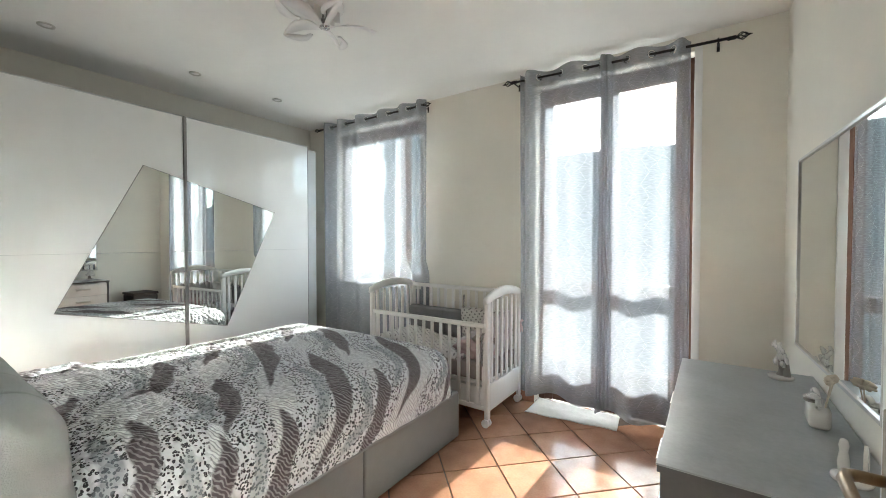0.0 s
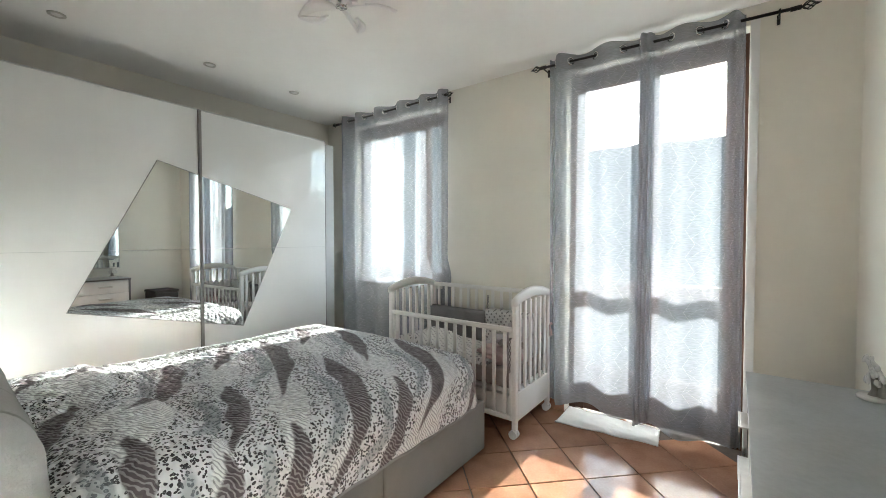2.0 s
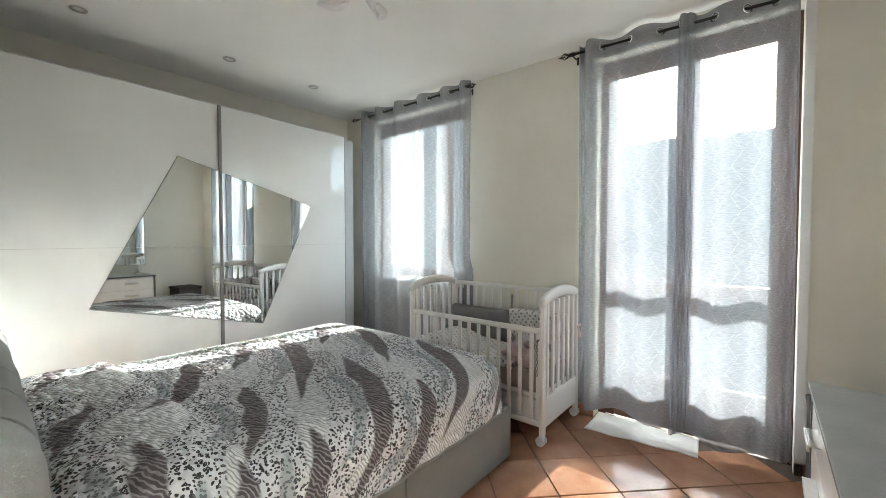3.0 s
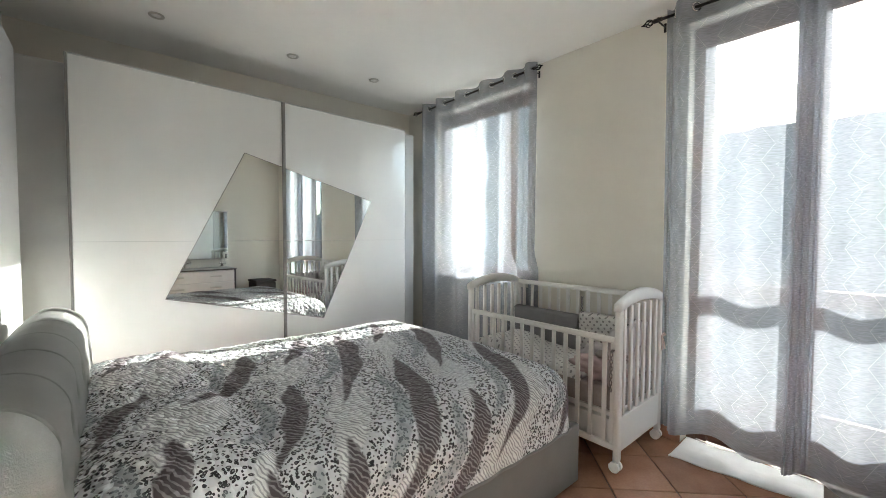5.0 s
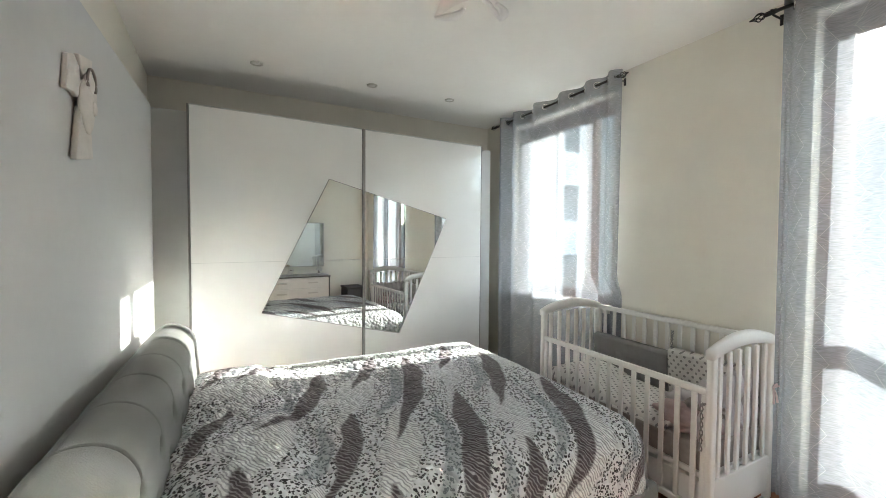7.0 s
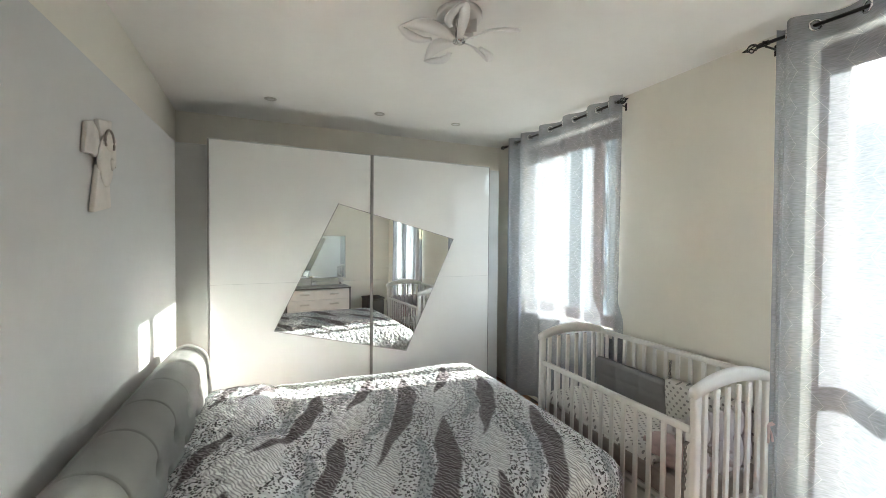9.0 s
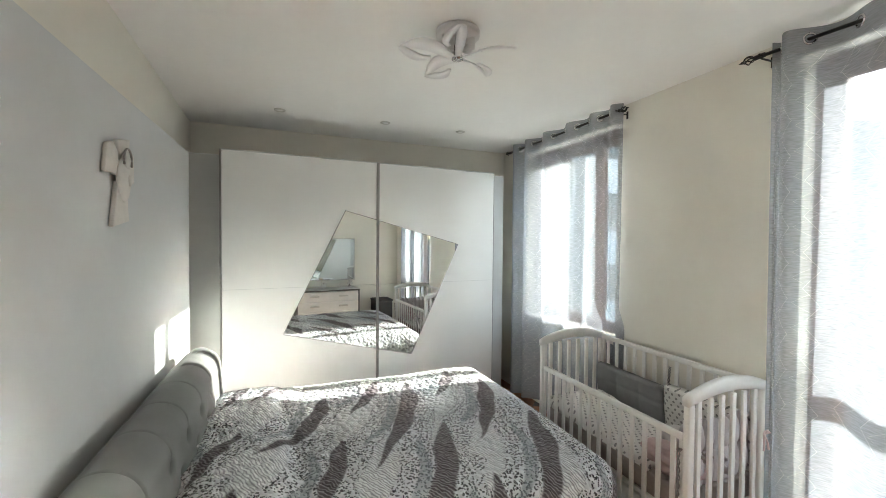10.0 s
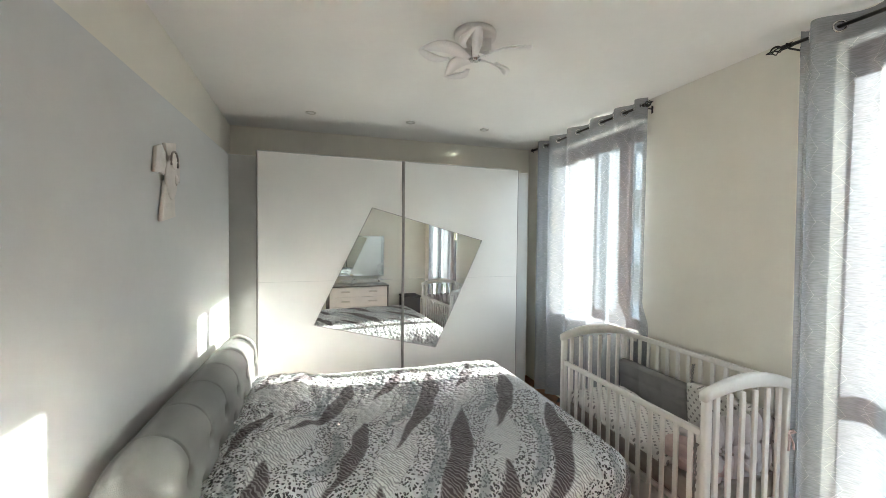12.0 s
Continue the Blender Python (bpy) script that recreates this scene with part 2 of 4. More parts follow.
def smooth(ob):
    for p in ob.data.polygons:
        p.use_smooth = True
    return ob


def add_box(bm, x0, x1, y0, y1, z0, z1, bevel=0.0, seg=2):
    r = bmesh.ops.create_cube(bm, size=1)
    vs = r["verts"]
    for v in vs:
        v.co = Vector(((x0 + x1) / 2 + v.co.x * (x1 - x0), (y0 + y1) / 2 + v.co.y * (y1 - y0), (z0 + z1) / 2 + v.co.z * (z1 - z0)))
    if bevel:
        es = {e for v in vs for e in v.link_edges}
        bmesh.ops.bevel(bm, geom=list(es), offset=bevel, segments=seg, profile=0.5, affect="EDGES")
    return bm


def box(x0, x1, y0, y1, z0, z1, bevel=0.0, seg=2):
    return add_box(bmesh.new(), x0, x1, y0, y1, z0, z1, bevel, seg)


def add_tube(bm, points, radius, sides=10, cap=True):
    """A round bar along points; radius may be one number or one for each point."""
    pts = [Vector(p) for p in points]
    rings = []
    for i, p in enumerate(pts):
        a, b = pts[max(i - 1, 0)], pts[min(i + 1, len(pts) - 1)]
        way = (b - a).normalized()
        side = way.cross(Vector((0, 0, 1)))
        if side.length < 0.05:
            side = way.cross(Vector((1, 0, 0)))
        side.normalize()
        up = side.cross(way)
        r = radius[i] if isinstance(radius, (list, tuple)) else radius
        rings.append([bm.verts.new(p + (side * math.cos(k * math.tau / sides) + up * math.sin(k * math.tau / sides)) * r) for k in range(sides)])
    for a, b in zip(rings, rings[1:]):
        for k in range(sides):
            bm.faces.new((a[k], a[(k + 1) % sides], b[(k + 1) % sides], b[k]))
    if cap:
        bm.faces.new(rings[0][::-1])
        bm.faces.new(rings[-1])
    return bm


def tube(points, radius, sides=10):
    bm = add_tube(bmesh.new(), points, radius, sides)
    bmesh.ops.recalc_face_normals(bm, faces=bm.faces)
    return bm


def lathe(profile, centre=(0, 0, 0), sides=20):
    """A turned shape about z from (radius, height) pairs."""
    bm = bmesh.new()
    c = Vector(centre)
    rings = [[bm.verts.new(c + Vector((r * math.cos(k * math.tau / sides), r * math.sin(k * math.tau / sides), z))) for k in range(sides)] for r, z in profile]
    for a, b in zip(rings, rings[1:]):
        for k in range(sides):
            bm.faces.new((a[k], a[(k + 1) % sides], b[(k + 1) % sides], b[k]))
    bm.faces.new(rings[0][::-1])
    bm.faces.new(rings[-1])
    bmesh.ops.recalc_face_normals(bm, faces=bm.faces)
    return bm


def blob(centre, size, bumpy=0.0, sub=3, seed=0.0):
    """A soft closed lump, for stuffed and modelled things."""
    bm = bmesh.new()
    bmesh.ops.create_icosphere(bm, subdivisions=sub, radius=1)
    for v in bm.verts:
        k = 1 + bumpy * noise.noise(v.co * 2.3 + Vector((seed, seed, seed)))
        v.co = Vector(centre) + Vector((v.co.x * size[0], v.co.y * size[1], v.co.z * size[2])) * k
    return bm


def outline_plate(points, thickness, bevel=0.0):
    """A flat plate in the x-z plane with the given outline, thick along +y."""
    bm = bmesh.new()
    vs = [bm.verts.new((x, 0, z)) for x, z in points]
    f = bm.faces.new(vs)
    r = bmesh.ops.extrude_face_region(bm, geom=[f])
    for v in r["geom"]:
        if isinstance(v, bmesh.types.BMVert):
            v.co.y += thickness
    bmesh.ops.recalc_face_normals(bm, faces=bm.faces)
    if bevel:
        bmesh.ops.bevel(bm, geom=list(bm.edges), offset=bevel, segments=2, profile=0.5, affect="EDGES")
    return bm


def sheet(nu, nv, place, closed=False):
    """A grid of nu by nv cells; place(i/nu, j/nv) gives each point and its cloth coordinates (u, v)."""
    bm = bmesh.new()
    lay = bm.loops.layers.uv.new("UVMap")
    grid, cloth = [], {}
    for j in range(nv + 1):
        row = []
        for i in range(nu + 1):
            p, q = place(i / nu, j / nv)
            v = bm.verts.new(p)
            cloth[v] = q
            row.append(v)
        grid.append(row)
    for a, b in zip(grid, grid[1:]):
        for i in range(nu):
            f = bm.faces.new((a[i], a[i + 1], b[i + 1], b[i]))
            f.smooth = True
            for lp in f.loops:
                lp[lay].uv = cloth[lp.vert]
    return bm


def structure(ob, label="", category=""):
    return tagged(ob, label, category, "", "structure")


def thing(name, at, label, category, group=""):
    ob = new(name)
    ob.location = at
    ob.empty_display_size = 0.1
    return tagged(ob, label, category, group)


def under(parent, obs):
    """Parts are built at world places; keep them there under a thing whose origin stands at its base."""
    for ob in obs:
        ob.parent = parent
        ob.matrix_parent_inverse = parent.matrix_basis.inverted()


# ---- room shell ----
X0, X1, Y0, Y1, H = -4.20, 0.25, 0.27, 3.36, 2.68
WT = 0.34

bm = bmesh.new()  # headboard wall, with the doorway at its end; the far part leans back a little
for x0, x1, z0, z1 in ((-0.62, 0.20, 2.10, H), (0.20, X1 + 0.1, 0, H)):
    add_box(bm, x0, x1, Y0 - 0.28, Y0, z0, z1)
vs = [bm.verts.new(p) for z in (0, H) for p in ((-0.62, Y0, z), (-2.0, Y0, z), (X0 - 0.15, 0.178, z), (X0 - 0.15, Y0 - 0.28, z), (-0.62, Y0 - 0.28, z))]
bm.faces.new(vs[:5][::-1])
bm.faces.new(vs[5:])
for k in range(5):
    bm.faces.new((vs[k], vs[(k + 1) % 5], vs[5 + (k + 1) % 5], vs[5 + k]))
bmesh.ops.recalc_face_normals(bm, faces=bm.faces)
structure(part("wall_south", bm, WALL), "cream painted wall with a doorway", "wall")
structure(part("wall_panel", box(-3.575, -0.66, 0.255, 0.302, 0.0, 2.288, 0.002, 1), GREYPAINT), "light grey painted lower wall behind the bed", "wall")
structure(part("wall_west", box(X0 - 0.15, X0, 0.16, Y1 + WT, 0, H), WALL), "cream painted end wall above the wardrobe", "wall")
structure(part("wall_east", box(X1, X1 + 0.2, Y0 - 0.28, Y1 + WT, 0, H), WALL), "cream painted side wall", "wall")

W1 = (-3.72, -2.47, 0.88, 2.56)
W2 = (-1.30, -0.215, 0.0, 2.57)
bm = bmesh.new()
for x0, x1, z0, z1 in ((X0, W1[0], 0, H), (W1[0], W1[1], 0, W1[2]), (W1[0], W1[1], W1[3], H), (W1[1], W2[0], 0, H), (W2[0], W2[1], W2[3], H), (W2[1], X1, 0, H)):
    add_box(bm, x0, x1, Y1, Y1 + WT, z0, z1)
structure(part("wall_north", bm, WALL), "cream painted wall with a window and a french door", "wall")

bm = box(X0 - 0.15, X1 + 0.2, -0.01, Y1 + WT, H, H + 0.2)
structure(part("ceiling", bm, CEIL), "off-white plaster ceiling", "ceiling")
floor = structure(part("floor", box(X0 - 0.15, X1 + 0.2, -0.01, Y1 + WT, -0.2, -0.006), GROUT), "terracotta tiled floor laid diagonally with dark joints", "floor")
structure(part("baseboard", box(W2[1], X1 - 0.002, Y1 - 0.012, Y1 - 0.001, 0.0, 0.075, 0.003, 1), SKIRT), "terracotta skirting", "baseboard")
structure(part("baseboard", box(-2.5, W2[0], Y1 - 0.012, Y1 - 0.001, 0.0, 0.075, 0.003, 1), SKIRT), "terracotta skirting", "baseboard")

# hallway behind the doorway
bm = bmesh.new()
for b in ((-1.2, -1.06, -1.6, -0.01, 0, H), (0.75, 0.89, -1.6, -0.01, 0, H), (-1.2, 0.89, -1.74, -1.6, 0, H), (-1.06, -0.62, -0.12, -0.012, 0, H), (0.45, 0.75, -0.12, -0.012, 0, H)):
    add_box(bm, *b)
structure(part("wall_hall", bm, WALL), "cream painted hallway walls", "wall")
structure(part("ceiling_hall", box(-1.2, 0.89, -1.74, -0.012, H, H + 0.15), CEIL), "off-white hallway ceiling", "ceiling")
structure(part("floor_hall", box(-1.2, 0.89, -1.74, -0.012, -0.2, -0.001), TILE), "terracotta hallway floor", "floor")


# ---- windows ----
def window(name, x0, x1, z0, z1, rail, bottom, label, mid=None):
    """Two brown timber casements in a frame, each with glass; rail: height of a mid rail, bottom: depth of the bottom rail."""
    ya, yb = Y1 + 0.10, Y1 + 0.165
    w = structure(new(name), label, "window")
    fr = bmesh.new()
    for b in ((x0, x0 + 0.05, z0, z1), (x1 - 0.05, x1, z0, z1), (x0 + 0.05, x1 - 0.05, z1 - 0.05, z1)):
        add_box(fr, b[0], b[1], ya, yb, b[2], b[3], 0.004)
    part("window_frame", fr, BROWNWOOD, w)
    mid = mid or (x0 + x1) / 2
    for a, b in ((x0 + 0.046, mid + 0.0005), (mid + 0.001, x1 - 0.046)):
        s = bmesh.new()
        sw = 0.065 if rail else 0.048
        zb, zt = z0 + 0.008, z1 - 0.052
        for q in ((a, a + sw, zb, zt), (b - sw, b, zb, zt), (a + sw, b - sw, zt - 0.075, zt), (a + sw, b - sw, zb, zb + bottom)):
            flat = q[3] - q[2] < 0.5
            add_box(s, q[0], q[1], ya + (0.020 if flat else 0.006), yb - (0.012 if flat else -0.008), q[2], q[3], 0.006)
        if rail:
            add_box(s, a + sw, b - sw, ya + 0.008, yb + 0.006, rail - 0.045, rail + 0.045, 0.006)
        leaf = part("casement", s, BROWNWOOD, w)
        g = part("pane", box(a + sw - 0.01, b - sw + 0.01, ya + 0.030, ya + 0.036, zb + bottom - 0.01, zt - 0.065), GLASS, leaf)
        g.visible_shadow = False
    hd = tube([(mid, ya - 0.002, 1.18 if z0 < 0.5 else 1.45), (mid, ya - 0.04, 1.18 if z0 < 0.5 else 1.45), (mid, ya - 0.04, 1.07 if z0 < 0.5 else 1.34)], 0.008)
    part("handle", hd, BRONZE, w)
    return w


window("window_1", *W1, None, 0.09, "brown timber casement window behind voile", -2.79)
window("window_2", *W2, 0.96, 0.34, "brown timber french door behind voile")
# the sill lies below the sightline; its pale colour is chosen to bounce sun upward
structure(part("window_sill", box(W1[0] - 0.03, W1[1] + 0.03, Y1 - 0.03, Y1 + 0.099, W1[2] - 0.03, W1[2] + 0.006, 0.004), MARBLE), "pale stone window sill", "sill")


structure(part("trim", box(W2[1] + 0.001, -0.170, Y1 - 0.012, Y1 - 0.001, 0.0, 2.60, 0.002), DOORWHITE), "white painted casing beside the french door", "trim")


# ---- curtains ----
def rod_y(x):
    return 3.262 + 0.022 * max(0.0, x + 1.45)


def rod_z(x):
    return 2.612 - 0.028 * max(0.0, x + 1.45)


def curtain(x0, x1, folds, phase, z_low, wide, label, gather=0.3):
    """An eyelet voile panel that hangs in deep folds from the rod; doubled cloth at head and hem."""
    yr, zr, zt = 3.262, 2.612, 2.665
    c = thing("curtain", ((x0 + x1) / 2, yr, z_low), label, "curtain", "voile curtains")

    def surf(s, z):
        t = (zt - z) / (zt - z_low)
        amp = 0.044 * (1 - 0.10 * t) + 0.012 * math.sin(5 * s + phase)
        ph = s * folds * math.tau + phase + 0.35 * t * math.sin(9 * s + phase)
        x = x0 + (x1 - x0) * (s - gather * math.sin(math.tau * s) / math.tau) + 0.02 * t * math.sin(3.1 * s + phase * 2)
        ends = abs(2 * s - 1) ** 3 * min(1.0, t * 3)  # the selvedges hang in small tight folds
        y = rod_y(x) + amp * math.sin(ph) - 0.004 * t * t + 0.012 * t * math.sin(13 * s + 3 * phase) + gather * 0.022 * ends * math.sin(s * folds * 5 * math.tau)
        if x > -2.64 and x < -2.0 and z < 1.15:  # tucked between the cot and the wall
            k = min(1.0, (x + 2.64) / 0.06) * min(1.0, (1.15 - z) / 0.15)
            y += (3.337 + 0.012 * math.sin(ph) - y) * k
        return x, y

    def band(za, zb, nv, push):
        def place(i, j):
            z = za + (zb - za) * j
            x, y = surf(i, z)
            z += (rod_z(x) - 2.612) * max(0.0, (z - 1.0) / 1.6)
            drop = 0.028 * math.sin(i * 11 + phase) if z < 0.3 else 0.0
            return (x, y - push, z - drop * (0.3 - z) / 0.3 if z < 0.3 else z), (i * wide, z)
        return sheet(folds * 40, nv, place)

    obs = [part("panel", band(z_low + 0.075, zt - 0.115, 60, 0), SHEER), part("header", band(zt - 0.115, zt, 3, 0), SHEERHEAD, label="doubled grey header"),
           part("hem", band(z_low, z_low + 0.075, 3, 0), SHEERHEAD, label="doubled grey hem")]
    for k in range(folds * 2):
        s = (k * math.pi - phase) / (folds * math.tau)
        if not 0.01 < s < 0.99:
            continue
        x, y = surf(s, zr)
        ze = rod_z(x)
        xa, ya = surf(s + 0.004, zr)
        ang = math.atan2(ya - y, xa - x)
        ring = bmesh.new()
        add_tube(ring, [(x + 0.024 * math.cos(a) * math.cos(ang), y + 0.024 * math.cos(a) * math.sin(ang), ze + 0.024 * math.sin(a)) for a in [q * math.tau / 16 for q in range(17)]], 0.0055, 6)
        obs.append(smooth(part("eyelet", ring, CHROME)))
    under(c, obs)
    return c


curtain(-3.86, -2.35, 6, 0.6, 0.05, 2.4, "grey embroidered voile curtain with eyelets beside the wardrobe")
curtain(-1.40, -0.70, 3, 0.3, 0.105, 1.3, "grey embroidered voile curtain covering one half of the french door", 0.62)
curtain(-0.80, -0.235, 3, 1.9, 0.075, 1.3, "grey embroidered voile curtain drawn over the other door half", 0.62)


def curtain_rod(x0, x1, brackets, label):
    zr, yr = 2.612, 3.262
    r = thing("curtain_rod", ((x0 + x1) / 2, Y1, zr), label, "curtain rod", "curtain rods")
    obs = [smooth(part("pole", tube([(x, rod_y(x), rod_z(x)) for x in (x0 + 0.09, x1 - 0.09)], 0.009), IRON))]
    for end, sgn in ((x0, -1), (x1, 1)):
        bm = bmesh.new()
        c = end - sgn * 0.045
        yr, zr = rod_y(c), rod_z(c)
        add_tube(bm, [(c - sgn * 0.075, yr, zr), (c - sgn * 0.03, yr, zr)], 0.013, 8)
        for k in range(5):
            add_tube(bm, [(c + sgn * (-0.03 + 0.06 * i / 10), yr + 0.021 * math.sin(math.pi * i / 10) * math.cos(k * math.tau / 5 + i * 0.22), zr + 0.021 * math.sin(math.pi * i / 10) * math.sin(k * math.tau / 5 + i * 0.22)) for i in range(11)], 0.0032, 6)
        add_tube(bm, [(c + sgn * 0.028, yr, zr), (c + sgn * 0.048, yr, zr)], [0.008, 0.002], 8)
        obs.append(part("finial", bm, IRON))
    for x in brackets:
        bm = bmesh.new()
        yr, zr = rod_y(x), rod_z(x)
        add_box(bm, x - 0.008, x + 0.008, Y1 - 0.006, Y1 - 0.001, zr - 0.045, zr + 0.012, 0.002)
        add_tube(bm, [(x, Y1 - 0.004, zr - 0.012), (x, yr + 0.008, zr - 0.014), (x, yr - 0.016, zr - 0.008), (x, yr - 0.017, zr + 0.008)], 0.005, 8)
        obs.append(part("bracket", bm, IRON))
    under(r, obs)


curtain_rod(-3.98, -2.285, (-2.385,), "black wrought iron curtain rod with cage finials over the window")
curtain_rod(-1.545, 0.075, (-1.44, -0.09), "black wrought iron curtain rod with cage finials over the french door")

# ---- wardrobe ----
WX = -3.68
ward = thing("wardrobe", (-3.94, 1.70, 0), "white gloss sliding wardrobe with an angular inset mirror", "wardrobe")
bm = bmesh.new()
add_box(bm, X0 + 0.004, WX - 0.105, 0.206, 3.12, 0.0, 2.325, 0.003)
# the unseen white board on top is added to brighten the wall and ceiling above
obs = [part("carcass", bm, CARCASS, label="grey melamine carcass"), part("top_board", box(X0 + 0.006, WX - 0.107, 0.212, 3.114, 2.3255, 2.3295), DOORWHITE, label="unseen white board added to bounce light up")]
YA, YM, YB = 0.506, 1.752, 2.975
MIR = ((1.463, 1.899), (0.955, 0.853), (2.081, 0.567), (2.567, 1.606))  # mirror corners (y, z), one quadrilateral over both doors


def cut(poly, y, keep_low):
    out = []
    for (a, b) in zip(poly, poly[1:] + poly[:1]):
        ina, inb = (a[0] <= y) == keep_low, (b[0] <= y) == keep_low
        if ina:
            out.append(a)
        if ina != inb:
            k = (y - a[0]) / (b[0] - a[0])
            out.append((y, a[1] + k * (b[1] - a[1])))
    return out


def slab(poly, xf, depth):
    bm = bmesh.new()
    a = [bm.verts.new((xf, y, z)) for y, z in poly]
    b = [bm.verts.new((xf - depth, y, z)) for y, z in poly]
    bm.faces.new(a)
    bm.faces.new(b[::-1])
    n = len(a)
    for k in range(n):
        bm.faces.new((a[k], b[k], b[(k + 1) % n], a[(k + 1) % n]))
    bmesh.ops.recalc_face_normals(bm, faces=bm.faces)
    return bm


for y0, y1, low, dx in ((YA, YM - 0.012, True, 0.0), (YM + 0.012, YB, False, 0.0)):
    door = part("door", box(WX - 0.04 + dx, WX + dx, y0, y1, 0.03, 2.34, 0.003), LACQUER)
    obs.append(door)
    quad = cut(list(MIR), YM - 0.013 if low else YM + 0.013, low)
    for za, zb in ((0, 1.239), (1.241, 3)):  # the mirror is in an upper and a lower sheet
        p = [(y, z) for y, z in quad]
        q = [(z, y) for y, z in p]
        q = cut(cut(q, za, False), zb, True) if len(q) > 2 else q
        p = [(y, z) for z, y in q]
        if len(p) > 2:
            mr = part("mirror", slab(p, WX + 0.004 + dx, 0.006), MIRROR, label="inset mirror")
            cy, cz = sum(q[0] for q in p) / len(p), sum(q[1] for q in p) / len(p)
            rim = [(q[0] + 0.004 * (1 if q[0] > cy else -1), q[1] + (0.0045 if q[1] > cz else -0.0045) * (abs(q[1] - 1.24) > 0.01)) for q in p]
            rm = part("mirror_rim", slab(rim, WX + 0.002, 0.004), ALU, label="thin dark mirror edge")
            rm.parent = door
            mr.parent = door
    g = part("joint", box(WX - 0.001, WX + 0.0006, y0, y1, 1.2385, 1.2415), CARCASS, label="fine panel joint")
    g.parent = door
obs.append(part("profile", box(WX - 0.03, WX + 0.012, YM - 0.012, YM + 0.012, 0.03, 2.345, 0.002), ALU, label="aluminium handle strip"))
obs.append(part("profile", box(WX - 0.04, WX + 0.004, YA - 0.014, YA - 0.001, 0.03, 2.345, 0.002), ALU, label="aluminium edge strip"))
obs.append(part("profile", box(WX - 0.04, WX + 0.002, YB + 0.0005, YB + 0.004, 0.03, 2.342, 0.001), ALU, label="aluminium edge strip"))
obs.append(part("track", box(WX - 0.044, WX - 0.001, YA, YB, 2.3405, 2.349), CARCASS))
obs.append(part("plinth", box(WX - 0.081, WX - 0.045, 0.30, 3.12, 0.0, 0.028), CARCASS))
lean = Matrix.Translation((WX, 1.75, 0)) @ pose(0, 0, 0, 0, 0, 2.5) @ Matrix.Translation((-WX, -1.75, 0))  # the doors hang a little out of true
for ob in obs:
    if ob.name.split(".")[0] in ("door", "profile", "track"):
        for piece in (ob, *ob.children):
            piece.data.transform(lean)
under(ward, obs)

# ---- bed ----
BX0, BX1, BY0, BY1 = -3.13, -1.487, 0.31, 2.495
bed = thing("bed", (-2.32, 1.40, 0), "grey upholstered double bed with a tufted headboard, made up", "bed")
obs = []
for x0, x1, y0, y1, seam in ((BX1 - 0.05, BX1, 0.42, BY1, 1), (BX0, BX0 + 0.05, 0.42, BY1, 1), (BX0 + 0.052, BX1 - 0.052, BY1 - 0.05, BY1, 0)):
    bm = bmesh.new()
    if seam:
        ym = 1.63
        add_box(bm, x0, x1, y0, ym - 0.002, 0.02, 0.325, 0.014, 3)
        add_box(bm, x0, x1, ym + 0.002, y1, 0.02, 0.325, 0.014, 3)
    else:
        add_box(bm, x0, x1, y0, y1, 0.02, 0.325, 0.014, 3)
    obs.append(smooth(part("side_rail" if seam else "foot_rail", bm, FAUX)))
# base and legs are near-black to stand in for the shade under the bed
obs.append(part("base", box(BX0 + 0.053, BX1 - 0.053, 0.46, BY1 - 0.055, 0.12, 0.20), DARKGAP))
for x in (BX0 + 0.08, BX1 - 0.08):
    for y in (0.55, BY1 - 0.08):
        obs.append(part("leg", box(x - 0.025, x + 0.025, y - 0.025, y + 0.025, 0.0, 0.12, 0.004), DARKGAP))


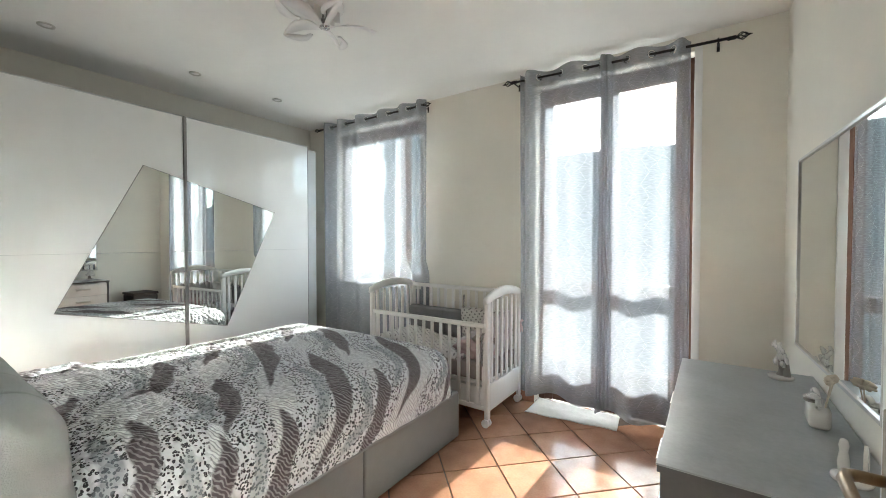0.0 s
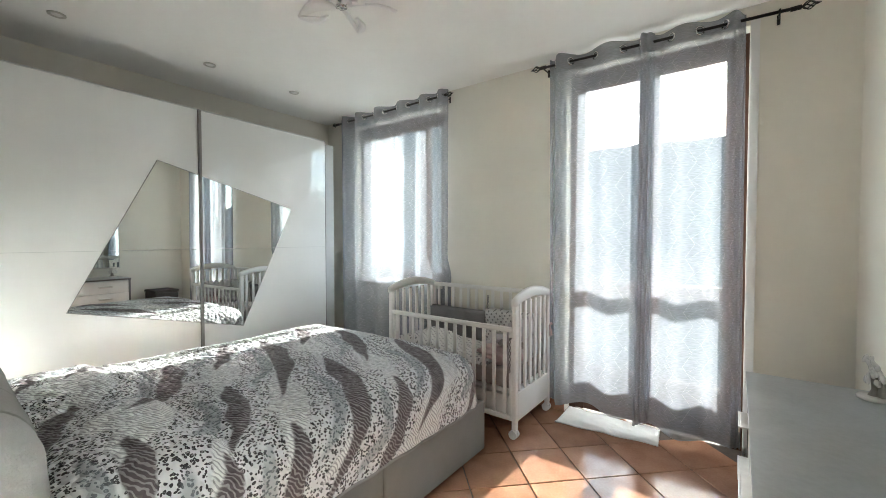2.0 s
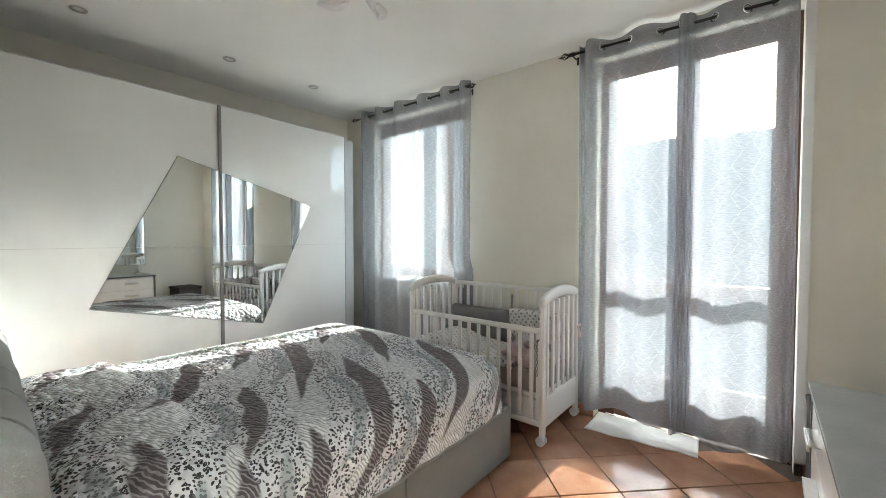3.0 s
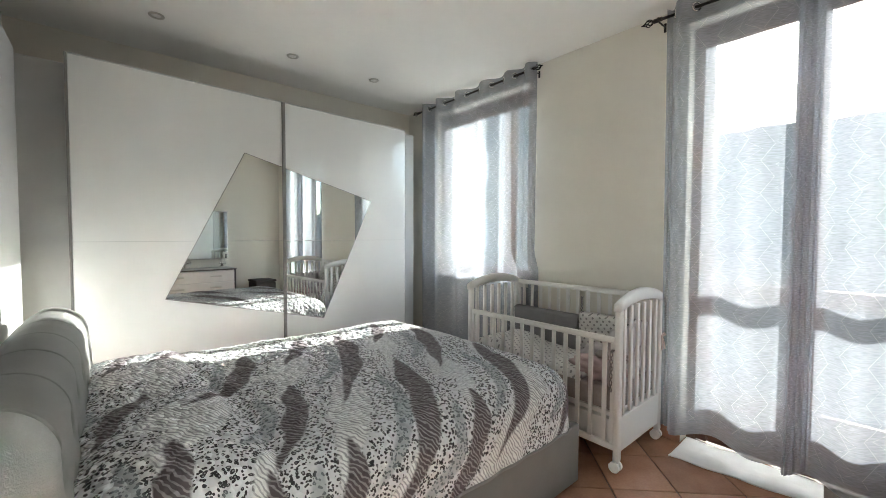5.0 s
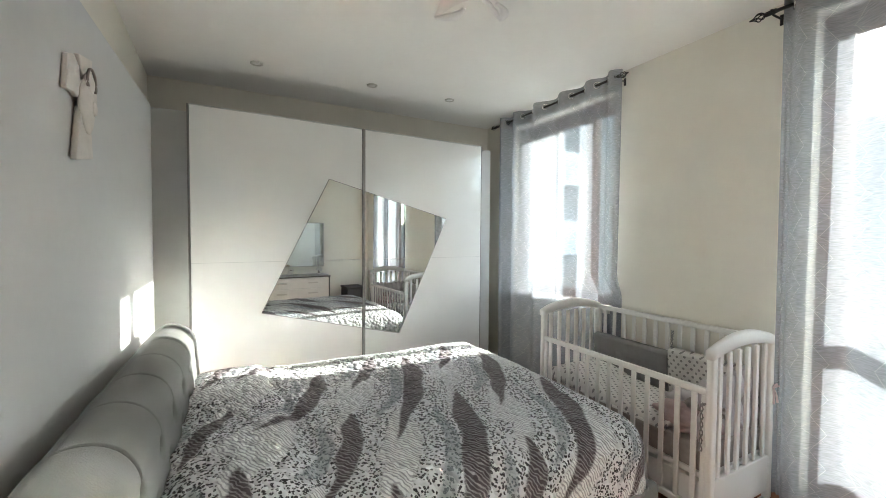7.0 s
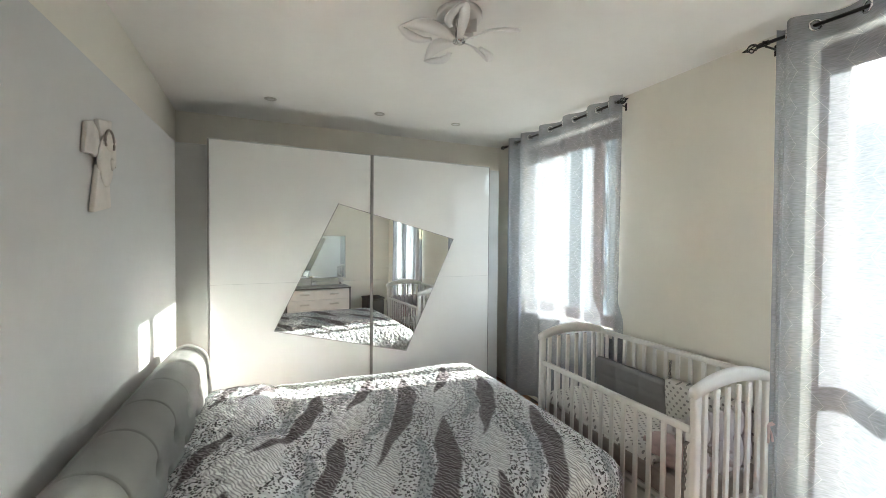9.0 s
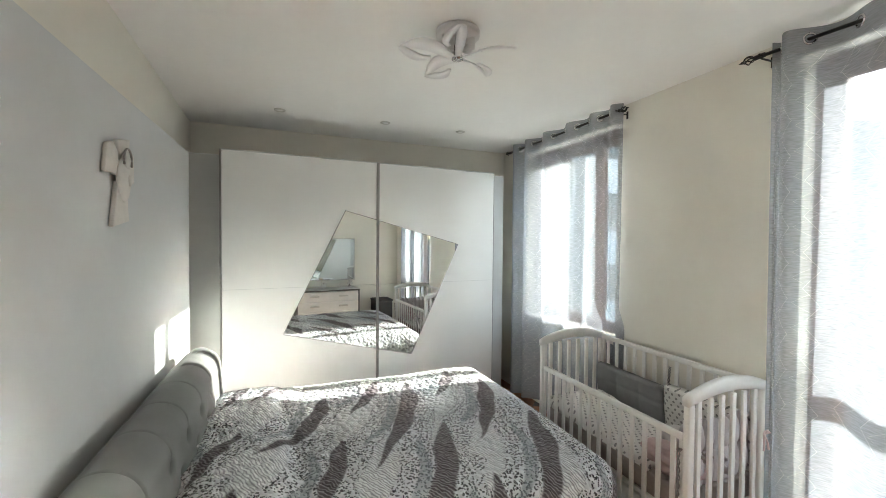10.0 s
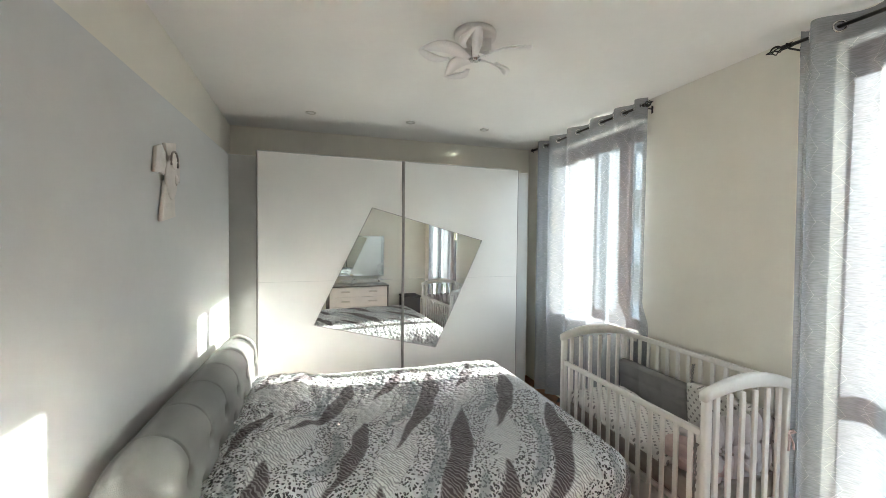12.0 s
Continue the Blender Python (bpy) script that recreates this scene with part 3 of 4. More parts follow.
def headboard():
    hx0, hx1, top, yb, yf = -3.16, -1.42, 0.938, 0.345, 0.585
    seams = [hx0 + 0.19 + k * (hx1 - hx0 - 0.38) / 5 for k in range(6)]

    def place(i, j):
        x = hx0 + (hx1 - hx0) * i
        end = min(x - hx0, hx1 - x)
        rnd = 0.13
        k = math.sqrt(max(0.0, 1 - (1 - min(end, rnd) / rnd) ** 2))
        mid, half = (yb + yf) / 2, (yf - yb) / 2
        arc = 0.62  # share of the profile below the roll on the front
        zc = top - half * 1.05
        if j < arc:
            z = 0.12 + (zc - 0.12) * j / arc
            y, n = yf + 0.02 * math.sin(math.pi * j / arc), (0, 1, 0)
        elif j < 0.86:
            a = (j - arc) / (0.86 - arc) * math.pi
            y, z, n = mid + half * math.cos(a), zc + half * 1.05 * math.sin(a), (0, math.cos(a), math.sin(a))
        else:
            y, z, n = yb, zc - (j - 0.86) / 0.14 * (zc - 0.12), (0, -1, 0)
        d = 0.0
        for s in seams:
            g = abs(x - s)
            if 0.58 < j < 0.80:
                d -= 0.009 * math.exp(-((g / 0.0045) ** 2)) * min(1, (j - 0.58) * 14, (0.80 - j) * 14)
            for zz in (0.585, 0.30):
                jj = (j - zz) * 1.25
                d -= 0.046 * math.exp(-((g / 0.024) ** 2) - ((jj / 0.026) ** 2))
        for a, b in zip(seams, seams[1:]):
            m = (a + b) / 2
            jj = (j - 0.49) * 1.25
            d -= 0.042 * math.exp(-(((x - m) / 0.028) ** 2) - ((jj / 0.030) ** 2))
        d -= 0.006 * math.exp(-(((j - 0.785) / 0.006) ** 2))  # lengthwise seam along the top
        d += 0.005 * noise.noise(Vector((x * 7, z * 9, j * 4)))
        if end < 0.16:
            d += 0.005 * math.sin(j * 60 + 4 * noise.noise(Vector((x * 5, j * 3, 0)))) * (1 - end / 0.16)
        shrink = (1 - k) * half
        return (x, y + n[1] * d - (shrink if n[1] > 0 else -shrink * 0.4) * abs(n[1]), z + n[2] * d - (1 - k) * 0.05 * max(0, n[2])), (x, j)
    bm = sheet(360, 120, place)
    ends = [[v for v in bm.verts if abs(v.co.x - x) < 1e-5] for x in (hx0, hx1)]
    for e in ends:
        bmesh.ops.contextual_create(bm, geom=e + [ed for ed in bm.edges if ed.is_boundary and all(v in e for v in ed.verts)])
    return bm


hb = smooth(part("headboard", headboard(), FAUX, label="tufted grey headboard with a rolled top"))
obs.append(hb)
under(bed, obs)

mat_ = tagged(part("mattress", box(BX0 + 0.055, BX1 - 0.055, 0.61, BY1 - 0.06, 0.21, 0.54, 0.05, 3), BATHMAT), "white mattress under the quilt", "mattress")

# printed quilt over mattress and pillows
LEAVES = (
    ((-2.96, 2.13), (-2.70, 2.03), (-2.48, 1.87)), ((-2.70, 2.30), (-2.36, 2.18), (-2.10, 2.04), (-1.91, 1.91)),
    ((-2.84, 1.77), (-2.46, 1.69), (-2.15, 1.55), (-1.84, 1.35)), ((-2.90, 1.57), (-2.65, 1.47), (-2.41, 1.31)),
    ((-2.15, 1.79), (-1.90, 1.72), (-1.68, 1.61), (-1.45, 1.50), (-1.22, 1.28)), ((-2.11, 2.33), (-1.81, 2.22), (-1.56, 2.08), (-1.43, 2.00), (-1.30, 1.83)),
    ((-1.63, 1.84), (-1.50, 1.80), (-1.36, 1.72), (-1.15, 1.47)), ((-2.74, 1.21), (-2.40, 1.12), (-2.17, 0.98), (-2.03, 0.84)),
    ((-2.13, 1.24), (-1.87, 1.18), (-1.68, 1.09), (-1.57, 1.01)), ((-2.93, 0.98), (-2.78, 0.88), (-2.65, 0.78)),
    ((-2.35, 0.77), (-2.12, 0.68), (-1.88, 0.63)), ((-1.60, 1.26), (-1.40, 1.21), (-1.18, 1.07), (-1.06, 0.94)),
    ((-1.58, 1.01), (-1.38, 0.95), (-1.20, 0.79)), ((-1.80, 0.80), (-1.56, 0.77), (-1.38, 0.68)), ((-3.02, 0.74), (-2.80, 0.70), (-2.60, 0.63)),
    ((-1.62, 2.50), (-1.42, 2.42), (-1.22, 2.24)), ((-2.30, 2.62), (-2.05, 2.56), (-1.80, 2.42)))


def quilt():
    cx, w, r, drop = (BX0 + BX1) / 2, 0.775, 0.15, 0.33
    v0, v1, top = 0.575, 2.385, 0.625

    def place(i, j):
        u = (i * 2 - 1) * (w + drop)
        v = v0 + (v1 + drop - v0) * j
        flat_u, flat_v = w - 0.10, v1 - 0.06
        du, dv = max(0.0, abs(u) - flat_u), max(0.0, v - flat_v)
        d = math.hypot(du, dv)
        bu, bv = math.copysign(min(abs(u), flat_u), u), min(v, flat_v)
        arc = r * math.pi / 2
        if d < 1e-6:
            x, y, z = bu, bv, 0.0
        else:
            if d < arc:
                out, dn = r * math.sin(d / r), r * (1 - math.cos(d / r))
            else:
                out, dn = r + 0.06 * (d - arc), r + (d - arc) * 0.99
            x, y, z = bu + math.copysign(out * du / d, u), bv + out * dv / d, -dn
        z = max(z, -0.30)
        inner = max(0.0, 1 - d / 0.2)
        px = [math.exp(-(abs((u - c) / 0.36) ** 4)) for c in (-0.385, 0.385)]
        hump = 0.058 * max(px) * math.exp(-(abs((v - 0.79) / 0.215) ** 4))
        crown = 0.012 * (1 - (u / w) ** 2) if abs(u) < w else 0
        crease = -0.02 * math.exp(-(((v - 1.0 - 0.05 * math.sin(3 * u)) / 0.035) ** 2)) * inner
        q = Vector((u, v, 0))
        wr = 0.010 * noise.noise(q * 3.1) + 0.006 * noise.noise(q * 9 + Vector((5, 1, 2))) + 0.004 * noise.noise(Vector((u * 30, v * 22, 1)))
        fold = 0.004 * math.sin(u * 9 + v * 31 + 3 * noise.noise(q * 2)) * min(1, d / 0.25)
        lean = 1 if u > 0 else -1
        if du > dv:
            x += lean * fold
        else:
            y += fold * min(1, dv * 5)
        return (cx + x, y, top + z + (hump + crown + crease) * inner + wr * (0.4 + 0.6 * inner)), (cx + u, v)
    bm = sheet(330, 310, place)
    edge = [place(0, j / 80)[0] for j in range(81)] + [place(i / 80, 1)[0] for i in range(81)] + [place(1, 1 - j / 80)[0] for j in range(81)]
    return bm, tube(edge, 0.006, 6)


qb, bind = quilt()
quv = {}
lay = qb.loops.layers.uv["UVMap"]
qb.verts.index_update()
for f in qb.faces:
    for lp in f.loops:
        quv[lp.vert.index] = tuple(lp[lay].uv)
qob = part("cover", qb, QUILT)
qt = thing("quilt", (-2.32, 1.45, 0.33), "quilt printed with leopard spots, zebra lines and dark leaves", "quilt")
under(qt, [qob, smooth(part("binding", bind, GREYCLOTH, label="grey bound edge"))])
cloth = np.array([quv[k] for k in range(len(qob.data.vertices))])
leaf_mask, leopard_mask, blade_mask = (np.zeros(len(cloth)) for _ in range(3))
for line in LEAVES:
    (ax, ay), (bx, by) = line[0], line[-1]
    wx, wy = bx - ax, by - ay
    ln = math.hypot(wx, wy)
    k = ((cloth[:, 0] - ax) * wx + (cloth[:, 1] - ay) * wy) / ln / ln
    c = ((cloth[:, 0] - ax) * -wy + (cloth[:, 1] - ay) * wx) / ln
    along = [((x - ax) * wx + (y - ay) * wy) / ln / ln for x, y in line]
    aside = [((x - ax) * -wy + (y - ay) * wx) / ln for x, y in line]
    bow = np.polyval(np.polyfit(along, aside, min(3, len(line) - 1)), np.clip(k, -0.1, 1.1))
    c = c - bow + 0.006 * np.sin(k * 19 + ax * 7)
    half = (0.027 + 0.029 * min(1.0, ln)) * np.abs(np.sin(math.pi * np.clip(k, 0, 1) ** 0.75)) ** 0.9 * (1 + 0.10 * np.sin(k * 17 + ay * 9))
    leaf_mask = np.maximum(leaf_mask, np.where(half > 0.001, np.clip((half - np.abs(c)) / 0.005 + 0.5, 0, 1), 0))
    cc = c + 0.135 + 0.02 * np.sin(k * 9)
    inside = (k > -0.18) & (k < 1.2)
    leopard_mask = np.maximum(leopard_mask, np.where(inside, np.clip((0.092 - np.abs(cc)) / 0.010 + 0.5, 0, 1), 0))
    e = ((k - 0.5) / 0.36) ** 2 + ((cc - 0.030) / 0.034) ** 2
    blade_mask = np.maximum(blade_mask, np.clip((1 - e) * 3, 0, 1))
for key, values in (("leaf", leaf_mask), ("leopard", leopard_mask), ("bluegrey", blade_mask)):
    qob.data.attributes.new(key, "FLOAT", "POINT").data.foreach_set("value", values.astype(np.float32))

# ---- cot ----
CX0, CX1, CY0, CY1 = -2.555, -1.395, 2.725, 3.315
cot = thing("cot", (-2.0, 3.03, 0), "white painted wooden cot with slatted sides and one side lowered", "cot")
obs = []
for x0, x1 in ((CX0, CX0 + 0.032), (CX1 - 0.032, CX1)):
    for y in (CY0, CY1 - 0.045):
        obs.append(smooth(part("post", box(x0, x1, y, y + 0.045, 0.06, 0.905, 0.010, 3), COTWHITE)))
    # arched head rail
    bm = bmesh.new()
    n = 20
    rows = []
    for i in range(n + 1):
        k = i / n
        y = CY0 - 0.004 + (CY1 - CY0 + 0.008) * k
        arch = math.sin(math.pi * k) ** 0.8
        zt, zb = 0.925 + 0.062 * arch, 0.880 + 0.042 * math.sin(math.pi * k) ** 0.9
        rows.append([bm.verts.new(p) for p in ((x0 - 0.002, y, zb), (x1 + 0.002, y, zb), (x1 + 0.002, y, zt - 0.008), (x1 - 0.006, y, zt), (x0 + 0.006, y, zt), (x0 - 0.002, y, zt - 0.008))])
    for a, b in zip(rows, rows[1:]):
        for k in range(6):
            bm.faces.new((a[k], a[(k + 1) % 6], b[(k + 1) % 6], b[k]))
    bm.faces.new(rows[0])
    bm.faces.new(rows[-1][::-1])
    bmesh.ops.recalc_face_normals(bm, faces=bm.faces)
    obs.append(smooth(part("head_rail", bm, COTWHITE)))
    for k in range(6):
        y = CY0 + 0.045 + (CY1 - CY0 - 0.09) * (k + 0.5) / 6
        obs.append(part("slat", box(x0 + 0.008, x1 - 0.008, y - 0.014, y + 0.014, 0.30, 0.90, 0.004), COTWHITE))
    obs.append(part("end_board", box(x0 + 0.004, x1 - 0.004, CY0 + 0.045, CY1 - 0.045, 0.11, 0.30, 0.005), COTWHITE))
    for y in (CY0 + 0.022, CY1 - 0.022):
        xm = (x0 + x1) / 2
        bm = bmesh.new()
        for dy in (-0.016, 0.016):
            add_tube(bm, [(xm - 0.006, y + dy - 0.008, 0.030), (xm - 0.006, y + dy + 0.008, 0.030)], 0.029, 16)
        add_box(bm, xm - 0.012, xm + 0.012, y - 0.006, y + 0.006, 0.03, 0.066, 0.003)
        obs.append(part("castor", bm, WHITEGLOW, label="white twin castor"))
for y, zt, zb in ((CY0 + 0.008, 0.738, 0.115), (CY1 - 0.032, 0.922, 0.27)):
    obs.append(smooth(part("side_rail", box(CX0 + 0.033, CX1 - 0.033, y, y + 0.022, zt - 0.035, zt, 0.006), COTWHITE)))
    obs.append(smooth(part("side_rail", box(CX0 + 0.033, CX1 - 0.033, y, y + 0.022, zb, zb + 0.035, 0.006), COTWHITE)))
    n = 13
    for k in range(n):
        x = CX0 + 0.05 + (CX1 - CX0 - 0.1) * (k + 0.5) / n
        wide = 0.013
        obs.append(part("slat", box(x - wide, x + wide, y + 0.005, y + 0.017, zb + 0.034, zt - 0.034, 0.003), COTWHITE))
    for x in (CX0 + 0.045, CX1 - 0.045):
        obs.append(part("stile", box(x - 0.011, x + 0.011, y + 0.003, y + 0.019, zb + 0.034, zt - 0.034, 0.003), COTWHITE))
obs.append(part("drawer", box(CX0 + 0.034, CX1 - 0.034, CY0 + 0.045, CY1 - 0.04, 0.12, 0.265, 0.004), COTWHITE, label="white drawer under the cot"))
obs.append(part("bed_base", box(CX0 + 0.034, CX1 - 0.034, CY0 + 0.04, CY1 - 0.04, 0.285, 0.31, 0.002), COTWHITE))
under(cot, obs)
tagged(part("cot_mattress", box(CX0 + 0.036, CX1 - 0.036, CY0 + 0.04, CY1 - 0.038, 0.311, 0.44, 0.02, 3), TAUPE), "taupe covered foam cot mattress", "mattress")


def cot_cover():
    def place(i, j):
        x = CX0 + 0.05 + 0.86 * i
        y = CY0 + 0.045 + 0.455 * j
        z = 0.475 + 0.055 * math.exp(-((i - 0.15) / 0.22) ** 2) + 0.012 * noise.noise(Vector((x * 7, y * 9, 0))) + 0.006 * noise.noise(Vector((x * 25, y * 25, 3)))
        edge = min(j, 1 - j) * 0.455
        if edge < 0.04:
            z -= 0.06 * (1 - edge / 0.04) ** 2
        return (x, y, z), (x, y)
    bm = sheet(60, 36, place)
    r = bmesh.ops.extrude_face_region(bm, geom=list(bm.faces))
    for g in r["geom"]:
        if isinstance(g, bmesh.types.BMVert):
            g.co.z = max(0.442, g.co.z - 0.05)
    bmesh.ops.recalc_face_normals(bm, faces=bm.faces)
    return bm


tagged(smooth(part("cot_duvet", cot_cover(), STARS)), "white cot duvet with small grey stars", "duvet")


def bumper(x0, x1, mat, label, zt, tilt, n=6):
    def place(i, j):
        x = x0 + (x1 - x0) * i
        puff = 0.014 * abs(math.sin(i * math.pi * n / 2)) ** 0.5 * (0.5 + 0.5 * math.sin(math.pi * j))
        a = j * math.pi
        z = 0.455 + (zt - 0.455) * (1 - abs(2 * j - 1))
        side = 1 if j < 0.5 else -1
        crease = -0.008 * math.exp(-(((z - (zt - 0.11)) / 0.008) ** 2))
        y = CY1 - 0.062 - tilt * (z - 0.455) - side * (0.018 * min(1, math.sin(a) + 0.3) + puff + crease)
        return (x, y, z + 0.004 * noise.noise(Vector((x * 8, z * 8, j)))), (x, z)
    bm = sheet(70, 40, place)
    return tagged(smooth(part("cot_bumper", bm, mat)), label, "cot bumper", "cot bumpers")


bumper(CX0 + 0.045, -1.93, GREYCLOTH, "plain grey quilted cot bumper along the back rail", 0.715, 0.05)
bumper(-1.925, CX1 - 0.05, STARS, "white quilted cot bumper printed with grey stars", 0.745, 0.05)

# ruched bumper at the end of the cot, tied on
rb = thing("cot_bumper", (CX1 - 0.075, (CY0 + CY1) / 2, 0.442), "pale lilac ruched bumper tied to the cot end", "cot bumper", "cot bumpers")
obs = []
for row, z0, z1 in ((0, 0.42, 0.61), (1, 0.60, 0.745)):
    for k in range(7):
        y = CY0 + 0.06 + (CY1 - CY0 - 0.12) * (k + 0.5) / 7
        obs.append(smooth(part("puff", blob((CX1 - 0.078, y, (z0 + z1) / 2), (0.034, 0.044, (z1 - z0) * 0.58), 0.12, 3, k * 1.7 + row), LILACCLOTH)))
under(rb, obs)
bow = bmesh.new()
for sgn in (-1, 1):
    add_tube(bow, [(CX1 + 0.006, 3.275, 0.665), (CX1 + 0.018, 3.275 + sgn * 0.012, 0.685), (CX1 + 0.020, 3.275 + sgn * 0.028, 0.675), (CX1 + 0.006, 3.275, 0.662)], 0.005, 6)
    add_tube(bow, [(CX1 + 0.006, 3.275, 0.665), (CX1 + 0.016, 3.275 + sgn * 0.014, 0.62), (CX1 + 0.018, 3.275 + sgn * 0.02, 0.585)], 0.005, 6)
tagged(part("ribbon_bow", bow, PINKCLOTH), "pink ribbon bow tied on the cot slats", "ribbon")


def heap(name, centre, size, mat, label, category, seed):
    bm = blob(centre, size, 0.35, 4, seed)
    for v in bm.verts:
        v.co += Vector((0, 0, 0.012 * noise.noise(v.co * 22)))
        v.co.z = max(v.co.z, 0.441)
    return tagged(smooth(part(name, bm, mat)), label, category)


heap("baby_pillow", (-1.60, 2.90, 0.495), (0.17, 0.10, 0.07), PINKCLOTH, "pale pink soft cushion in the cot", "cushion", 2.0)
heap("blanket", (-1.62, 3.08, 0.51), (0.19, 0.10, 0.085), LILACCLOTH, "crumpled pale lilac blanket in the cot", "blanket", 6.0)
heap("baby_cloth", (-1.53, 2.93, 0.575), (0.10, 0.06, 0.03), TAUPE, "small folded taupe and pink cloth on the cushion", "cloth", 9.0)



def tie(points, label):
    bm = bmesh.new()
    for s in (0.0, math.pi):
        path = []
        for k in range(len(points) * 8 - 7):
            i, f = divmod(k, 8)
            p = Vector(points[i]).lerp(Vector(points[min(i + 1, len(points) - 1)]), f / 8)
            path.append(p + Vector((0.006 * math.cos(k * 1.1 + s), 0.004 * math.sin(k * 1.1 + s), 0)))
        add_tube(bm, path, 0.0035, 6)
    bmesh.ops.recalc_face_normals(bm, faces=bm.faces)
    tagged(smooth(part("ribbon", bm, STARS)), label, "ribbon", "cot ribbons")


tie(((CX1 - 0.030, CY0 - 0.010, 0.675), (CX1 - 0.040, CY0 - 0.012, 0.66), (CX1 - 0.042, CY0 - 0.006, 0.55), (CX1 - 0.045, CY0 - 0.006, 0.44)), "twisted white ribbon tied to the cot corner post")
tie(((-1.93, CY1 - 0.036, 0.845), (-1.93, CY1 - 0.042, 0.80), (-1.932, CY1 - 0.045, 0.72)), "twisted white ribbon holding the cot bumper")

# ---- dresser and mirror ----
DX0, DX1, DY0, DY1, DZ = -0.207, 0.245, 1.419, 2.487, 0.766
dr = thing("dresser", (0.0, 1.95, 0), "low dresser with grey cement top and pale drawers", "dresser")
obs = [part("top", box(DX0 - 0.012, DX1, DY0 - 0.006, DY1 + 0.006, DZ - 0.005, DZ, 0.001), CEMENT, label="grey cement-look top"),
       part("edge_band", box(DX0 - 0.011, DX1, DY0 - 0.005, DY1 + 0.005, DZ - 0.0225, DZ - 0.0052, 0.001), DARKLAM, label="dark edge under the top"),
       part("body", box(DX0 + 0.022, DX1, DY0 + 0.022, DY1 - 0.022, 0.05, DZ - 0.024, 0.002), CARCASS)]
for y0 in (DY0, DY1 - 0.02):
    obs.append(part("side_panel", box(DX0 - 0.004, DX1, y0, y0 + 0.020, 0.0, DZ - 0.023, 0.002), DARKLAM, label="dark grey side"))
for k in range(4):
    z0 = 0.06 + k * 0.169
    d = part("drawer", box(DX0, DX0 + 0.020, DY0 + 0.024, DY1 - 0.024, z0, z0 + 0.163, 0.002), DRAWER, label="pale drawer front")
    obs.append(d)
    for y in (DY0 + 0.29, DY1 - 0.29):
        bm = bmesh.new()
        add_box(bm, DX0 - 0.030, DX0 - 0.0005, y - 0.075, y + 0.075, z0 + 0.096, z0 + 0.102, 0.0015)
        add_box(bm, DX0 - 0.035, DX0 - 0.0302, y - 0.075, y + 0.075, z0 + 0.080, z0 + 0.102, 0.0015)
        h = part("handle", bm, STEEL, d, "satin metal bar handle")
under(dr, obs)

mi = thing("wall_mirror", (X1, 2.16, 0.87), "rectangular wall mirror in a thin silver frame", "mirror")
MY0, MY1, MZ0, MZ1 = 1.63, 2.50, 0.890, 1.668
obs = [part("mirror_glass", box(X1 - 0.020, X1 - 0.004, MY0 + 0.012, MY1 - 0.012, MZ0 + 0.012, MZ1 - 0.012), MIRROR)]
bm = bmesh.new()
for a in ((MY0, MY0 + 0.0118, MZ0, MZ1), (MY1 - 0.0118, MY1, MZ0, MZ1), (MY0 + 0.0119, MY1 - 0.0119, MZ0, MZ0 + 0.0118), (MY0 + 0.0119, MY1 - 0.0119, MZ1 - 0.0118, MZ1)):
    add_box(bm, X1 - 0.026, X1 - 0.002, *a, 0.0015)
obs.append(part("mirror_frame", bm, STEEL))
swing = Matrix.Translation((X1 - 0.002, MY0, 0)) @ pose(0, 0, 0, 0, 0, 2.6) @ Matrix.Translation((0.002 - X1, -MY0, 0))  # its far edge stands off the wall
for ob in obs:
    ob.data.transform(swing)
under(mi, obs)

# ---- ornaments on the dresser ----
tree = thing("tree_ornament", (0.130, 2.394, DZ), "white porcelain tree ornament on a round base", "ornament")
tx, ty = 0.130, 2.394
obs = [smooth(part("base", lathe([(0.040, 0), (0.044, 0.004), (0.043, 0.011), (0.036, 0.014)], (tx, ty, DZ)), PORCELAIN))]
trunk = bmesh.new()
add_tube(trunk, [(tx, ty, DZ + 0.01), (tx + 0.003, ty - 0.004, DZ + 0.05), (tx - 0.002, ty, DZ + 0.095)], [0.017, 0.011, 0.009], 10)
add_tube(trunk, [(tx + 0.018, ty - 0.012, DZ + 0.012), (tx + 0.018, ty - 0.012, DZ + 0.07)], [0.014, 0.006], 10)
obs.append(smooth(part("trunk", trunk, TAUPE, label="brown painted trunk")))
rnd = random.Random(4)
for k in range(34):
    a = math.tau * k / 17 + rnd.uniform(-0.2, 0.2)
    rr = rnd.uniform(0.006, 0.026) if k < 14 else rnd.uniform(0.034, 0.054)
    c = (tx + 0.4 * rr * math.cos(a * 2), ty + rr * math.cos(a), DZ + 0.098 + 0.75 * rr * math.sin(a) - (0.02 if abs(math.cos(a)) > 0.8 and rr > 0.028 else 0))
    lf = blob((0, 0, 0), (0.007, 0.015, 0.012), 0.35, 2, k)
    lf.transform(Matrix.Translation(c) @ pose(0, 0, 0, math.degrees(a) + rnd.uniform(-35, 35), rnd.uniform(-30, 30), 0))
    obs.append(smooth(part("leaf", lf, PORCELAIN)))
under(tree, obs)

